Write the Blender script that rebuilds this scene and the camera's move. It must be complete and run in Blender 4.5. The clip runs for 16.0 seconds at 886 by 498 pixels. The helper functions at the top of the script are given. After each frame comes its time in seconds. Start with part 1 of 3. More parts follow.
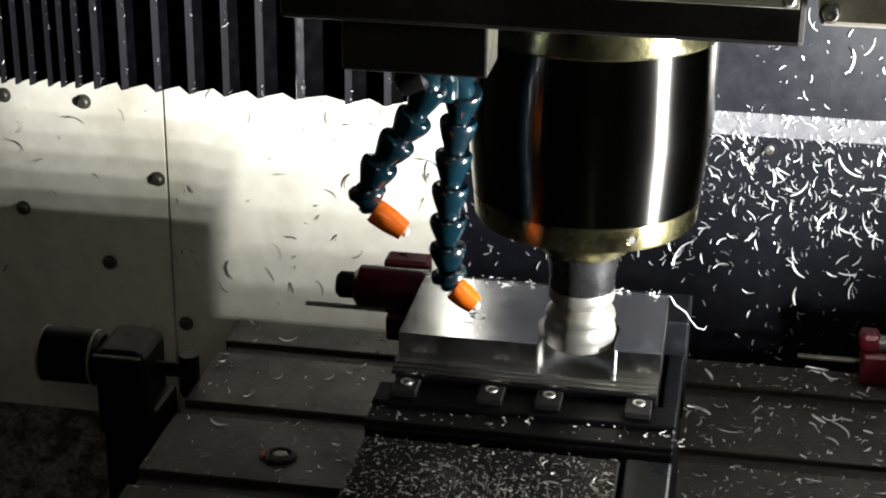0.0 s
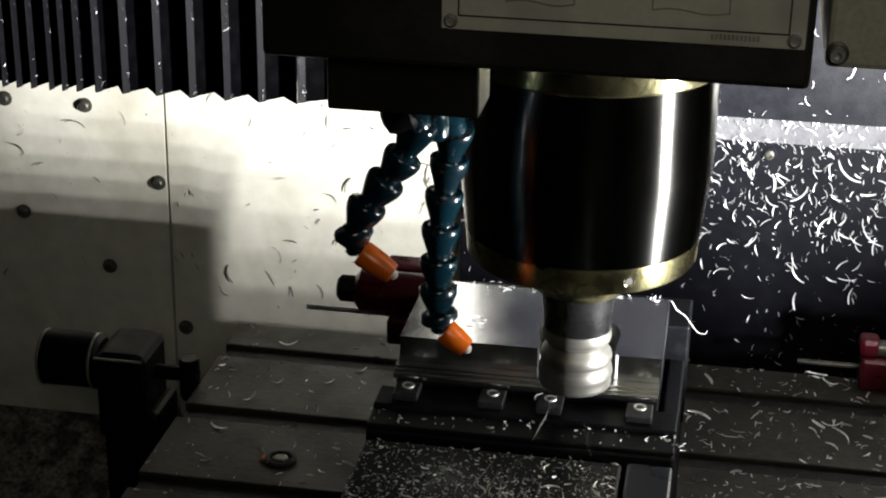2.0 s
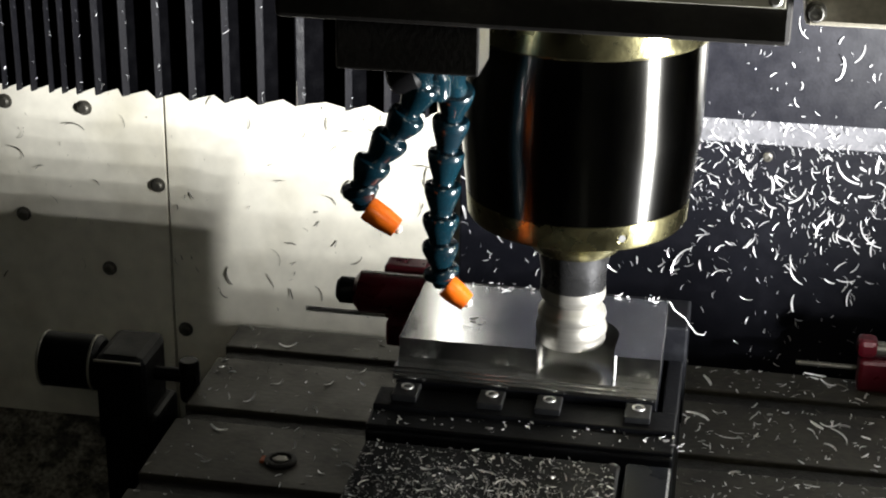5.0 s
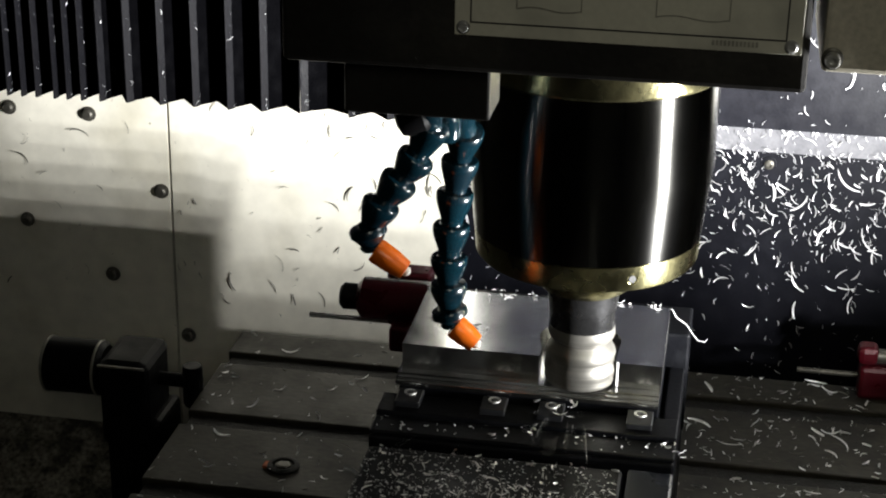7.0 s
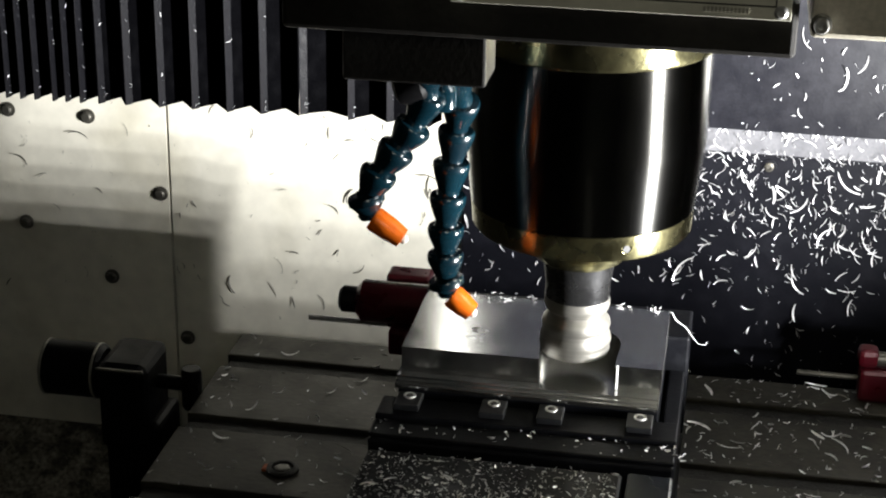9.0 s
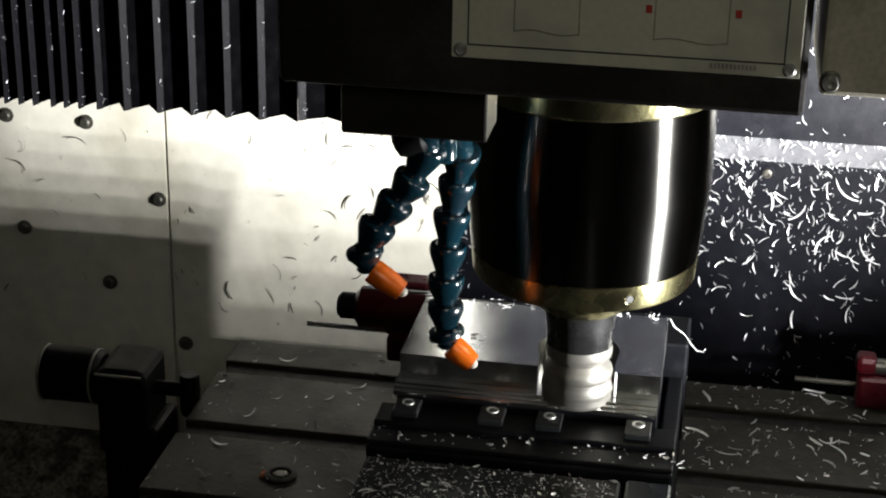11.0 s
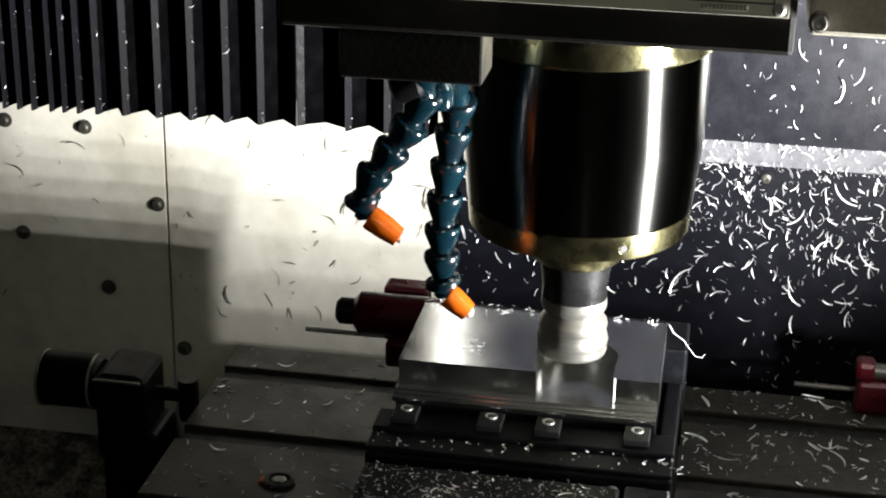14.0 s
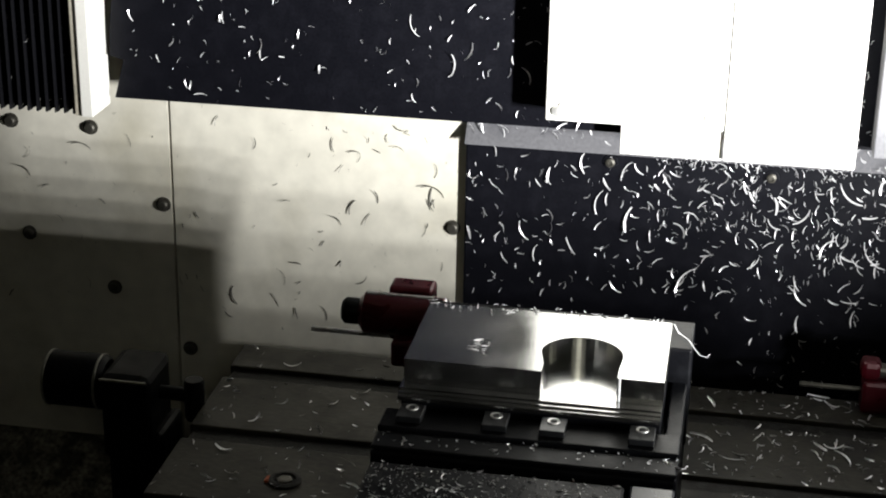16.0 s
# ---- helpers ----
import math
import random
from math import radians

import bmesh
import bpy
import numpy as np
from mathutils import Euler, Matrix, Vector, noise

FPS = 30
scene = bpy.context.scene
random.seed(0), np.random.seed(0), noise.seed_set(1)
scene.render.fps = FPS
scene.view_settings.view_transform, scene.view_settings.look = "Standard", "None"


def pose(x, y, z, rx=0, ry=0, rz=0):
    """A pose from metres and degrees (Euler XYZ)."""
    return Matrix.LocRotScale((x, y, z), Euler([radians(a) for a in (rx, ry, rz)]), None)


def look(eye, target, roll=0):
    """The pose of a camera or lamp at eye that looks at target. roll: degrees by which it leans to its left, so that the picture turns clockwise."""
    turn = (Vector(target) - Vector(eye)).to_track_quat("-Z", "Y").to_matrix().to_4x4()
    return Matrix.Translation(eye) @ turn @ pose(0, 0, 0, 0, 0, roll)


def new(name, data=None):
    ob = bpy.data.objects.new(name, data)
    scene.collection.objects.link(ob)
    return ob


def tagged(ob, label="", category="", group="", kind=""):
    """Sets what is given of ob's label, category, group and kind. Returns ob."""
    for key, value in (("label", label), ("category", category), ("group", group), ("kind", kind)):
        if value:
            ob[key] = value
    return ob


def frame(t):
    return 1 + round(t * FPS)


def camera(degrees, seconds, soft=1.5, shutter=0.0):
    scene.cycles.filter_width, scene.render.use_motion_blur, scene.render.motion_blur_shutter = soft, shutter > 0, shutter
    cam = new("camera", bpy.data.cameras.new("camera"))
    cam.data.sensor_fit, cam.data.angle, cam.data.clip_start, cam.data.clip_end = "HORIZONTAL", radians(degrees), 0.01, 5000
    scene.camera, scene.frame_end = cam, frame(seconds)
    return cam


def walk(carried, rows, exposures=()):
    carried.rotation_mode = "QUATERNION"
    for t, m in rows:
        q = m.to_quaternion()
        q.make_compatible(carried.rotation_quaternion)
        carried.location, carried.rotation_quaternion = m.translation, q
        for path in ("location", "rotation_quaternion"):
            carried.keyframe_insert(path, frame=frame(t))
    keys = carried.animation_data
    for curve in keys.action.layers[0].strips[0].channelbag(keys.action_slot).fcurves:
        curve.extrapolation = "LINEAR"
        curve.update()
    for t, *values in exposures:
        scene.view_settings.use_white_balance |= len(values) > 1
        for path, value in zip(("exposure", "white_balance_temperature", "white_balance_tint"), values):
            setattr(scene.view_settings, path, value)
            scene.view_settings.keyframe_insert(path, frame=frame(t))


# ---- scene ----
cam = camera(29.3, 16.0, soft=2.0, shutter=0.5)
PATH = [
    (0, (0.158, -0.776, 0.525), (-0.159, 1.043, -0.245), 0.7),
    (0.5, (0.158, -0.775, 0.524), (-0.157, 1.044, -0.244), 0.7),
    (1, (0.157, -0.775, 0.524), (-0.156, 1.045, -0.243), 0.8),
    (1.5, (0.156, -0.777, 0.526), (-0.156, 1.043, -0.243), 0.8),
    (2, (0.156, -0.778, 0.525), (-0.158, 1.043, -0.239), 0.9),
    (2.5, (0.157, -0.779, 0.525), (-0.159, 1.043, -0.237), 0.8),
    (3, (0.157, -0.78, 0.524), (-0.159, 1.043, -0.236), 0.8),
    (3.5, (0.156, -0.778, 0.525), (-0.158, 1.043, -0.239), 0.8),
    (4, (0.157, -0.778, 0.525), (-0.157, 1.043, -0.24), 0.8),
    (6.5, (0.156, -0.786, 0.526), (-0.158, 1.04, -0.226), 1.0),
    (7, (0.156, -0.785, 0.527), (-0.159, 1.041, -0.227), 1.0),
    (7.5, (0.157, -0.782, 0.526), (-0.159, 1.043, -0.228), 0.9),
    (8, (0.156, -0.783, 0.527), (-0.158, 1.042, -0.229), 0.9),
    (8.5, (0.156, -0.784, 0.527), (-0.159, 1.042, -0.226), 0.9),
    (9, (0.156, -0.783, 0.527), (-0.159, 1.043, -0.225), 1.0),
    (11.5, (0.155, -0.783, 0.528), (-0.157, 1.046, -0.218), 1.1),
    (12, (0.156, -0.781, 0.528), (-0.157, 1.048, -0.219), 1.1),
    (12.5, (0.156, -0.779, 0.528), (-0.157, 1.05, -0.218), 1.0),
    (13, (0.156, -0.779, 0.528), (-0.156, 1.05, -0.218), 1.0),
    (13.5, (0.156, -0.781, 0.528), (-0.156, 1.049, -0.217), 1.0),
    (14, (0.155, -0.782, 0.529), (-0.156, 1.048, -0.214), 1.1),
    (14.5, (0.155, -0.784, 0.53), (-0.156, 1.048, -0.212), 1.1),
    (15, (0.156, -0.785, 0.528), (-0.159, 1.047, -0.211), 1.1),
    (15.5, (0.156, -0.784, 0.528), (-0.161, 1.046, -0.212), 1.0),
    (16, (0.156, -0.783, 0.529), (-0.163, 1.047, -0.214), 1.0),
]
walk(cam, [(t, look(e, a, r)) for t, e, a, r in PATH], exposures=((0, 0.0), (14.6, 0.0), (15.0, -0.25), (15.5, -0.45), (15.8, -0.85), (16, -0.95)))

# ---- light and exposure ----
world = bpy.data.worlds.new("room")
scene.world = world
world.use_nodes = True
world.node_tree.nodes["Background"].inputs[0].default_value = (0.75, 0.85, 1.0, 1)
world.node_tree.nodes["Background"].inputs[1].default_value = 0.005

LAMP_AT = (0.475, -0.130, 0.184)
LAMP_TO = (-0.015, 0.395, 0.540)


def area_lamp(name, eye, target, wide, high, power, colour, spread):
    data = bpy.data.lights.new(name, "AREA")
    data.shape, data.size, data.size_y, data.energy, data.color = "RECTANGLE", wide, high, power, colour
    data.spread = radians(spread)
    ob = new(name, data)
    ob.matrix_world = look(eye, target)
    return ob


# six single diodes in the tilted face of the work light: each one casts its own edge of the shadow
lamp_pose = look(LAMP_AT, LAMP_TO) @ Matrix.Rotation(radians(-16), 4, "Z")
for v in (-0.0450, -0.0285, -0.0120, 0.0045, 0.0210, 0.0375):
    area_lamp("work_light_diode", lamp_pose @ Vector((0, v, 0)), lamp_pose @ Vector((0, v, -1)), 0.007, 0.005, 17.2 / 6, (0.995, 0.995, 0.985), 96)
# dim fill lamp added out of view at the front, aimed towards the table's right
area_lamp("front_fill_light", (0.45, -1.27, 0.92), (0.22, 0.10, 0.25), 0.5, 0.4, 0.235, (1.0, 0.97, 0.81), 60)


# ---- materials ----
def node_mat(name):
    m = bpy.data.materials.new(name)
    m.use_nodes = True
    return m, m.node_tree.nodes, m.node_tree.links, m.node_tree.nodes["Principled BSDF"]


def mat(name, colour, rough=0.5, metal=0.0, spot=None, spot_scale=30.0, spot_at=(0.5, 0.65), grain=0.15, grain_scale=400.0,
        bump=0.1, stretch=(1, 1, 1), rough_var=0.12, coat=0.0, spec=0.5, aniso=0.0):
    """Base colour with fine grain, stains of the colour spot, uneven gloss and fine relief."""
    m, n, l, b = node_mat(name)
    tc = n.new("ShaderNodeTexCoord")
    mp = n.new("ShaderNodeMapping")
    mp.inputs["Scale"].default_value = stretch
    l.new(tc.outputs["Object"], mp.inputs["Vector"])
    fine = n.new("ShaderNodeTexNoise")
    fine.inputs["Scale"].default_value, fine.inputs["Detail"].default_value = grain_scale, 4
    l.new(mp.outputs[0], fine.inputs["Vector"])
    big = n.new("ShaderNodeTexNoise")
    big.inputs["Scale"].default_value, big.inputs["Detail"].default_value = spot_scale, 6
    l.new(tc.outputs["Object"], big.inputs["Vector"])
    ramp = n.new("ShaderNodeValToRGB")
    ramp.color_ramp.elements[0].position, ramp.color_ramp.elements[1].position = spot_at
    l.new(big.outputs["Fac"], ramp.inputs["Fac"])
    mix = n.new("ShaderNodeMix")
    mix.data_type = "RGBA"
    mix.inputs[6].default_value = (*colour, 1)
    mix.inputs[7].default_value = (*(spot or [c * 0.7 for c in colour]), 1)
    l.new(ramp.outputs["Color"], mix.inputs[0])
    gr = n.new("ShaderNodeMapRange")
    gr.inputs["To Min"].default_value, gr.inputs["To Max"].default_value = 1 - grain, 1 + grain
    gr.inputs["From Min"].default_value, gr.inputs["From Max"].default_value = 0.3, 0.7
    l.new(fine.outputs["Fac"], gr.inputs["Value"])
    mul = n.new("ShaderNodeVectorMath")
    mul.operation = "SCALE"
    l.new(mix.outputs[2], mul.inputs[0])
    l.new(gr.outputs[0], mul.inputs["Scale"])
    l.new(mul.outputs[0], b.inputs["Base Color"])
    rr = n.new("ShaderNodeMapRange")
    rr.inputs["From Min"].default_value, rr.inputs["From Max"].default_value = 0.3, 0.7
    rr.inputs["To Min"].default_value, rr.inputs["To Max"].default_value = max(0.02, rough - rough_var), min(1, rough + rough_var)
    l.new(big.outputs["Fac"], rr.inputs["Value"])
    l.new(rr.outputs[0], b.inputs["Roughness"])
    b.inputs["Metallic"].default_value = metal
    b.inputs["Specular IOR Level"].default_value = spec
    b.inputs["Anisotropic"].default_value, b.inputs["Anisotropic Rotation"].default_value = aniso, 0.25
    b.inputs["Coat Weight"].default_value = coat
    b.inputs["Coat Roughness"].default_value = 0.12
    bm_ = n.new("ShaderNodeBump")
    bm_.inputs["Strength"].default_value, bm_.inputs["Distance"].default_value = bump, 0.001
    l.new(fine.outputs["Fac"], bm_.inputs["Height"])
    l.new(bm_.outputs[0], b.inputs["Normal"])
    return m


M_WALL = mat("cream_paint", (0.68, 0.655, 0.565), 0.5, spot=(0.44, 0.41, 0.31), spot_scale=11, spot_at=(0.50, 0.80), grain=0.10, grain_scale=55, bump=0.08)
M_DARK = mat("dark_blue_paint", (0.0046, 0.0048, 0.0070), 0.36, spec=0.15, spot=(0.0056, 0.0058, 0.0085), spot_scale=90, grain=0.25, grain_scale=500, bump=0.05, rough_var=0.05)
M_LEDGE = mat("oily_grey_paint", (0.15, 0.15, 0.16), 0.45, spot=(0.09, 0.09, 0.10), spot_scale=25, bump=0.2)
# black cloth, its colour lowered further to hold the shade between the folds
M_BELLOWS = mat("black_rubberised_cloth", (0.0013, 0.0013, 0.0016), 0.85, spec=0.0, spot=(0.0022, 0.0022, 0.0026), spot_scale=45, grain=0.3, grain_scale=900, bump=0.3)
# greyer strip with pale flecks: lit fold tips and glints put into the colour
M_LIT_FOLD = mat("lit_fold_edge", (0.0050, 0.0050, 0.0064), 0.48, spec=0.10, spot=(0.10, 0.10, 0.11), spot_scale=150, spot_at=(0.66, 0.71), grain=0.4, grain_scale=700, bump=0.4)
M_PLATE = mat("white_plate_paint", (0.84, 0.83, 0.78), 0.4, spot=(0.72, 0.70, 0.63), spot_scale=12, spot_at=(0.55, 0.8), grain=0.03, bump=0.04)
M_TAN = mat("tan_edge_paint", (0.45, 0.42, 0.34), 0.5, spot_scale=30)
M_TABLE = mat("worn_table_steel", (0.026, 0.0235, 0.0165), 0.58, 0.1, spec=0.3, spot=(0.015, 0.014, 0.011), spot_scale=22, grain=0.35, grain_scale=300, bump=0.2, stretch=(0.6, 1, 1))
M_SLOT = mat("oily_slot_steel", (0.02, 0.019, 0.016), 0.55, 0.3, spot_scale=40)
M_DARK_FILL = mat("dark_filling", (0.008, 0.0075, 0.006), 0.6, spec=0.2, spot=(0.02, 0.018, 0.015), spot_scale=120, spot_at=(0.55, 0.75), grain=0.5, grain_scale=700, bump=0.6)
M_VISE = mat("black_oxide_steel", (0.0034, 0.0036, 0.0046), 0.42, 0.1, spec=0.10, spot=(0.007, 0.0075, 0.009), spot_scale=35, grain=0.2, bump=0.12)
M_GUIDE = mat("blue_black_steel", (0.008, 0.0105, 0.015), 0.32, 0.1, spec=0.35, spot=(0.012, 0.015, 0.020), spot_scale=30, grain=0.15, bump=0.06)
M_VISE_GROUND = mat("ground_vise_steel", (0.019, 0.020, 0.022), 0.38, 0.4, spot=(0.011, 0.011, 0.013), spot_scale=50, grain=0.15, bump=0.1)
M_ALU = mat("milled_aluminium", (0.60, 0.60, 0.585), 0.20, 1.0, spot=(0.50, 0.50, 0.495), spot_scale=30, grain=0.05, grain_scale=220, bump=0.035, stretch=(0.12, 3, 1), rough_var=0.06)
al_n, al_l = M_ALU.node_tree.nodes, M_ALU.node_tree.links
al_tc = al_n.new("ShaderNodeTexCoord")
al_mp = al_n.new("ShaderNodeMapping")
al_mp.inputs["Location"].default_value = (-0.03, -0.026, 0)
al_l.new(al_tc.outputs["Object"], al_mp.inputs["Vector"])
al_wave = al_n.new("ShaderNodeTexWave")
al_wave.wave_type, al_wave.rings_direction = "RINGS", "Z"
al_wave.inputs["Scale"].default_value, al_wave.inputs["Distortion"].default_value = 130, 1.5
al_l.new(al_mp.outputs[0], al_wave.inputs["Vector"])
al_b = al_n.new("ShaderNodeBump")
al_b.inputs["Strength"].default_value, al_b.inputs["Distance"].default_value = 0.004, 0.001
al_l.new(al_wave.outputs["Fac"], al_b.inputs["Height"])
al_p = al_n["Principled BSDF"]
al_l.new(al_p.inputs["Normal"].links[0].from_socket, al_b.inputs["Normal"])
al_l.new(al_b.outputs[0], al_p.inputs["Normal"])
M_BARREL = mat("polished_spindle_steel", (0.085, 0.084, 0.078), 0.18, 1.0, aniso=0.95, spot=(0.09, 0.09, 0.088), spot_scale=14, grain=0.05, grain_scale=900, bump=0.02, stretch=(0.02, 0.02, 3), rough_var=0.03)
M_BRASS = mat("oil_stained_ring_steel", (0.40, 0.37, 0.20), 0.27, 1.0, aniso=0.75, spot=(0.28, 0.25, 0.12), spot_scale=40, grain=0.12, bump=0.12)
M_HOLDER = mat("black_tool_holder", (0.07, 0.07, 0.072), 0.30, 0.9, spot_scale=60)
M_CUTTER = mat("bright_cutter_steel", (0.25, 0.242, 0.22), 0.50, 0.85, spot_scale=50, grain=0.1, grain_scale=160, bump=0.15, stretch=(0.05, 0.05, 4))
M_HEAD = mat("black_head_paint", (0.012, 0.011, 0.010), 0.45, spot=(0.022, 0.02, 0.017), spot_scale=18, grain=0.2, bump=0.1)
M_LABEL = mat("aged_sign_plate", (0.60, 0.585, 0.49), 0.5, spot=(0.42, 0.41, 0.35), spot_scale=25, grain=0.05)
M_INK = mat("black_ink", (0.03, 0.03, 0.03), 0.6)
M_GREY_INK = mat("grey_ink", (0.30, 0.29, 0.25), 0.6)
M_RED_INK = mat("red_ink", (0.45, 0.04, 0.03), 0.6)
M_BLUE = mat("blue_hose_plastic", (0.0022, 0.0125, 0.019), 0.2, spot=(0.0015, 0.008, 0.013), spot_scale=60, grain=0.1, bump=0.1, coat=0.5)
M_ORANGE = mat("orange_nozzle_plastic", (0.80, 0.15, 0.008), 0.33, spot=(0.66, 0.11, 0.006), spot_scale=70, grain=0.05, coat=0.3)
M_RED = mat("dark_red_anodised", (0.055, 0.002, 0.006), 0.34, 0.2, spot=(0.06, 0.003, 0.006), spot_scale=50, grain=0.1)
M_BLACK = mat("black_plastic", (0.0035, 0.0035, 0.004), 0.45, spec=0.10, spot_scale=40)
M_STEEL = mat("bolt_steel", (0.58, 0.58, 0.57), 0.38, 0.6, spot=(0.35, 0.34, 0.31), spot_scale=120)
M_BOLT_DARK = mat("oily_bolt", (0.10, 0.095, 0.08), 0.4, 0.6, spot_scale=120)
M_CHIP = mat("bright_metal_chip", (0.90, 0.90, 0.91), 0.30, 0.35, grain=0.1, bump=0.05)
M_CHIP_OLD = mat("dull_metal_chip", (0.13, 0.125, 0.11), 0.45, 0.5, grain=0.1, bump=0.05)
M_FLOOR = mat("chip_tray_paint", (0.08, 0.075, 0.062), 0.6, spot=(0.04, 0.065, 0.055), spot_scale=12, grain=0.3, grain_scale=150, bump=0.4)
M_DROP = mat("milky_coolant", (0.75, 0.74, 0.68), 0.08, grain=0.02, bump=0.02, coat=0.6)
M_CHUTE = mat("caked_swarf_sludge", (0.13, 0.12, 0.095), 0.75, spec=0.2, spot=(0.035, 0.033, 0.026), spot_scale=60, spot_at=(0.42, 0.60), grain=0.7, grain_scale=260, bump=0.9)
M_RUST = mat("orange_rust", (0.42, 0.10, 0.025), 0.7, spot=(0.20, 0.05, 0.02), spot_scale=200)
M_SPRAY = mat("thin_coolant", (0.80, 0.80, 0.76), 0.10, grain=0.02, bump=0.02)
M_SPRAY.node_tree.nodes["Principled BSDF"].inputs["Alpha"].default_value = 0.55
M_RING = mat("pale_ring", (0.26, 0.25, 0.21), 0.4, 0.3)


# ---- mesh helpers ----
def box(bm, x0, x1, y0, y1, z0, z1, bevel=0.0, m=None):
    verts = bmesh.ops.create_cube(bm, size=1.0)["verts"]
    for v in verts:
        v.co = Vector(((x0 + x1) / 2 + v.co.x * (x1 - x0), (y0 + y1) / 2 + v.co.y * (y1 - y0), (z0 + z1) / 2 + v.co.z * (z1 - z0)))
    if m is not None:
        for v in verts:
            v.co = m @ v.co
    if bevel:
        edges = list({e for v in verts for e in v.link_edges})
        bmesh.ops.bevel(bm, geom=edges, offset=bevel, segments=2, profile=0.5, affect="EDGES")
    return bm


def lathe(bm, profile, m=Matrix(), seg=48):
    """Turned body round z from (radius, height) pairs, closed at both ends, set by m."""
    rings = []
    for r, z in profile:
        rings.append([bm.verts.new(m @ Vector((r * math.cos(2 * math.pi * i / seg), r * math.sin(2 * math.pi * i / seg), z))) for i in range(seg)])
    for a, b in zip(rings, rings[1:]):
        for i in range(seg):
            f = bm.faces.new((a[i], a[(i + 1) % seg], b[(i + 1) % seg], b[i]))
            f.smooth = True
    bm.faces.new(list(reversed(rings[0])))
    bm.faces.new(rings[-1])
    return bm


def prism(bm, outline, z0, z1):
    low = [bm.verts.new((x, y, z0)) for x, y in outline]
    high = [bm.verts.new((x, y, z1)) for x, y in outline]
    bm.faces.new(list(reversed(low)))
    bm.faces.new(high)
    n = len(low)
    for i in range(n):
        bm.faces.new((low[i], low[(i + 1) % n], high[(i + 1) % n], high[i]))
    return bm


def mesh_of(name, bm, material):
    bmesh.ops.recalc_face_normals(bm, faces=bm.faces)
    for e in bm.edges:
        if len(e.link_faces) == 2 and e.calc_face_angle(0) > 0.6:
            e.smooth = False
    me = bpy.data.meshes.new(name)
    bm.to_mesh(me)
    bm.free()
    me.materials.append(material)
    return me


def part(name, bm, material, parent, label=""):
    ob = new(name, mesh_of(name, bm, material))
    ob.parent = parent
    if label:
        ob["label"] = label
    return ob


def thing(name, label, category, m=Matrix(), group="", kind=""):
    ob = new(name)
    ob.empty_display_size = 0.02
    ob.matrix_world = m
    return tagged(ob, label, category, group, kind)


def structure(name, bm, material, label, category=""):
    return tagged(new(name, mesh_of(name, bm, material)), label, category or name.split("_")[0], kind="structure")


def B():
    return bmesh.new()


def along(p, q):
    """Pose at p whose z axis points to q."""
    p, q = Vector(p), Vector(q)
    return Matrix.Translation(p) @ (q - p).to_track_quat("Z", "Y").to_matrix().to_4x4()


# ---- the enclosure ----
WALL_Y = 0.40
structure("wall_north", box(B(), -0.75, -0.2652, WALL_Y, WALL_Y + 0.02, -0.35, 0.75, 0.0002), M_WALL, "cream painted sheet metal splash guard, stained")
structure("wall_north_inner", box(B(), -0.2632, -0.033, WALL_Y, WALL_Y + 0.02, -0.35, 0.75, 0.0002), M_WALL, "cream painted sheet metal panel beside a seam", "wall")
structure("wall_dark", box(B(), -0.033, 0.95, 0.392, 0.42, -0.35, 0.139, 0.0015), M_DARK, "dark blue painted guard plate covered with metal chips", "wall")
structure("wall_behind", box(B(), -0.76, 0.96, 0.47, 0.49, -0.35, 1.30), M_DARK, "dark back wall of the machine", "wall")
bm = B()
prism(bm, [(0.385, 0.139), (0.42, 0.139), (0.42, 0.157), (0.400, 0.157)], -0.033, 0.95)
for v in bm.verts:
    v.co = Vector((v.co.z, v.co.x, v.co.y))
structure("trim_ledge", bm, M_LEDGE, "grey sloping ledge along the dark guard plate", "trim")
# side walls out of view, given the dark tray colour to keep bounced light low
structure("wall_west", box(B(), -0.77, -0.75, -1.3, 0.47, -0.35, 1.30), M_FLOOR, "dark grey side wall of the machine, out of view", "wall")
structure("wall_east", box(B(), 0.95, 0.97, -1.3, 0.47, -0.35, 1.30), M_FLOOR, "dark grey side wall of the machine, out of view", "wall")
bm = B()
for x0, x1, z0, z1 in ((-0.77, 0.15, -0.35, 1.30), (0.75, 0.97, -0.35, 1.30), (0.15, 0.75, -0.35, 0.70), (0.15, 0.75, 1.14, 1.30)):
    box(bm, x0, x1, -1.32, -1.30, z0, z1)
structure("wall_south", bm, M_DARK, "dark front wall of the machine, out of view, with an opening", "wall")
structure("floor", box(B(), -0.77, 0.97, -1.32, 0.49, -0.37, -0.35), M_FLOOR, "grimy chip tray floor scattered with swarf", "floor")
structure("ceiling", box(B(), -0.77, 0.97, -1.32, 0.49, 1.30, 1.32), M_DARK, "dark machine roof", "ceiling")


# ---- machine table with T-slots ----
table = thing("machine_table", "worn grey steel machine table with T-slots and chips", "machine table")
X0, X1 = -0.180, 0.85
EDGES = [(0.304, 0.267), (0.249, 0.175), (0.157, 0.083), (0.065, -0.009), (-0.027, -0.101), (-0.119, -0.20), (-0.218, -0.27)]
for y1, y0 in EDGES:
    part("table_strip", box(B(), X0, X1, y0, y1, -0.022, 0.0, 0.0012), M_TABLE, table)
part("table_body", box(B(), X0 + 0.004, X1, -0.265, 0.300, -0.11, -0.022), M_SLOT, table, "oily dark cast table body")
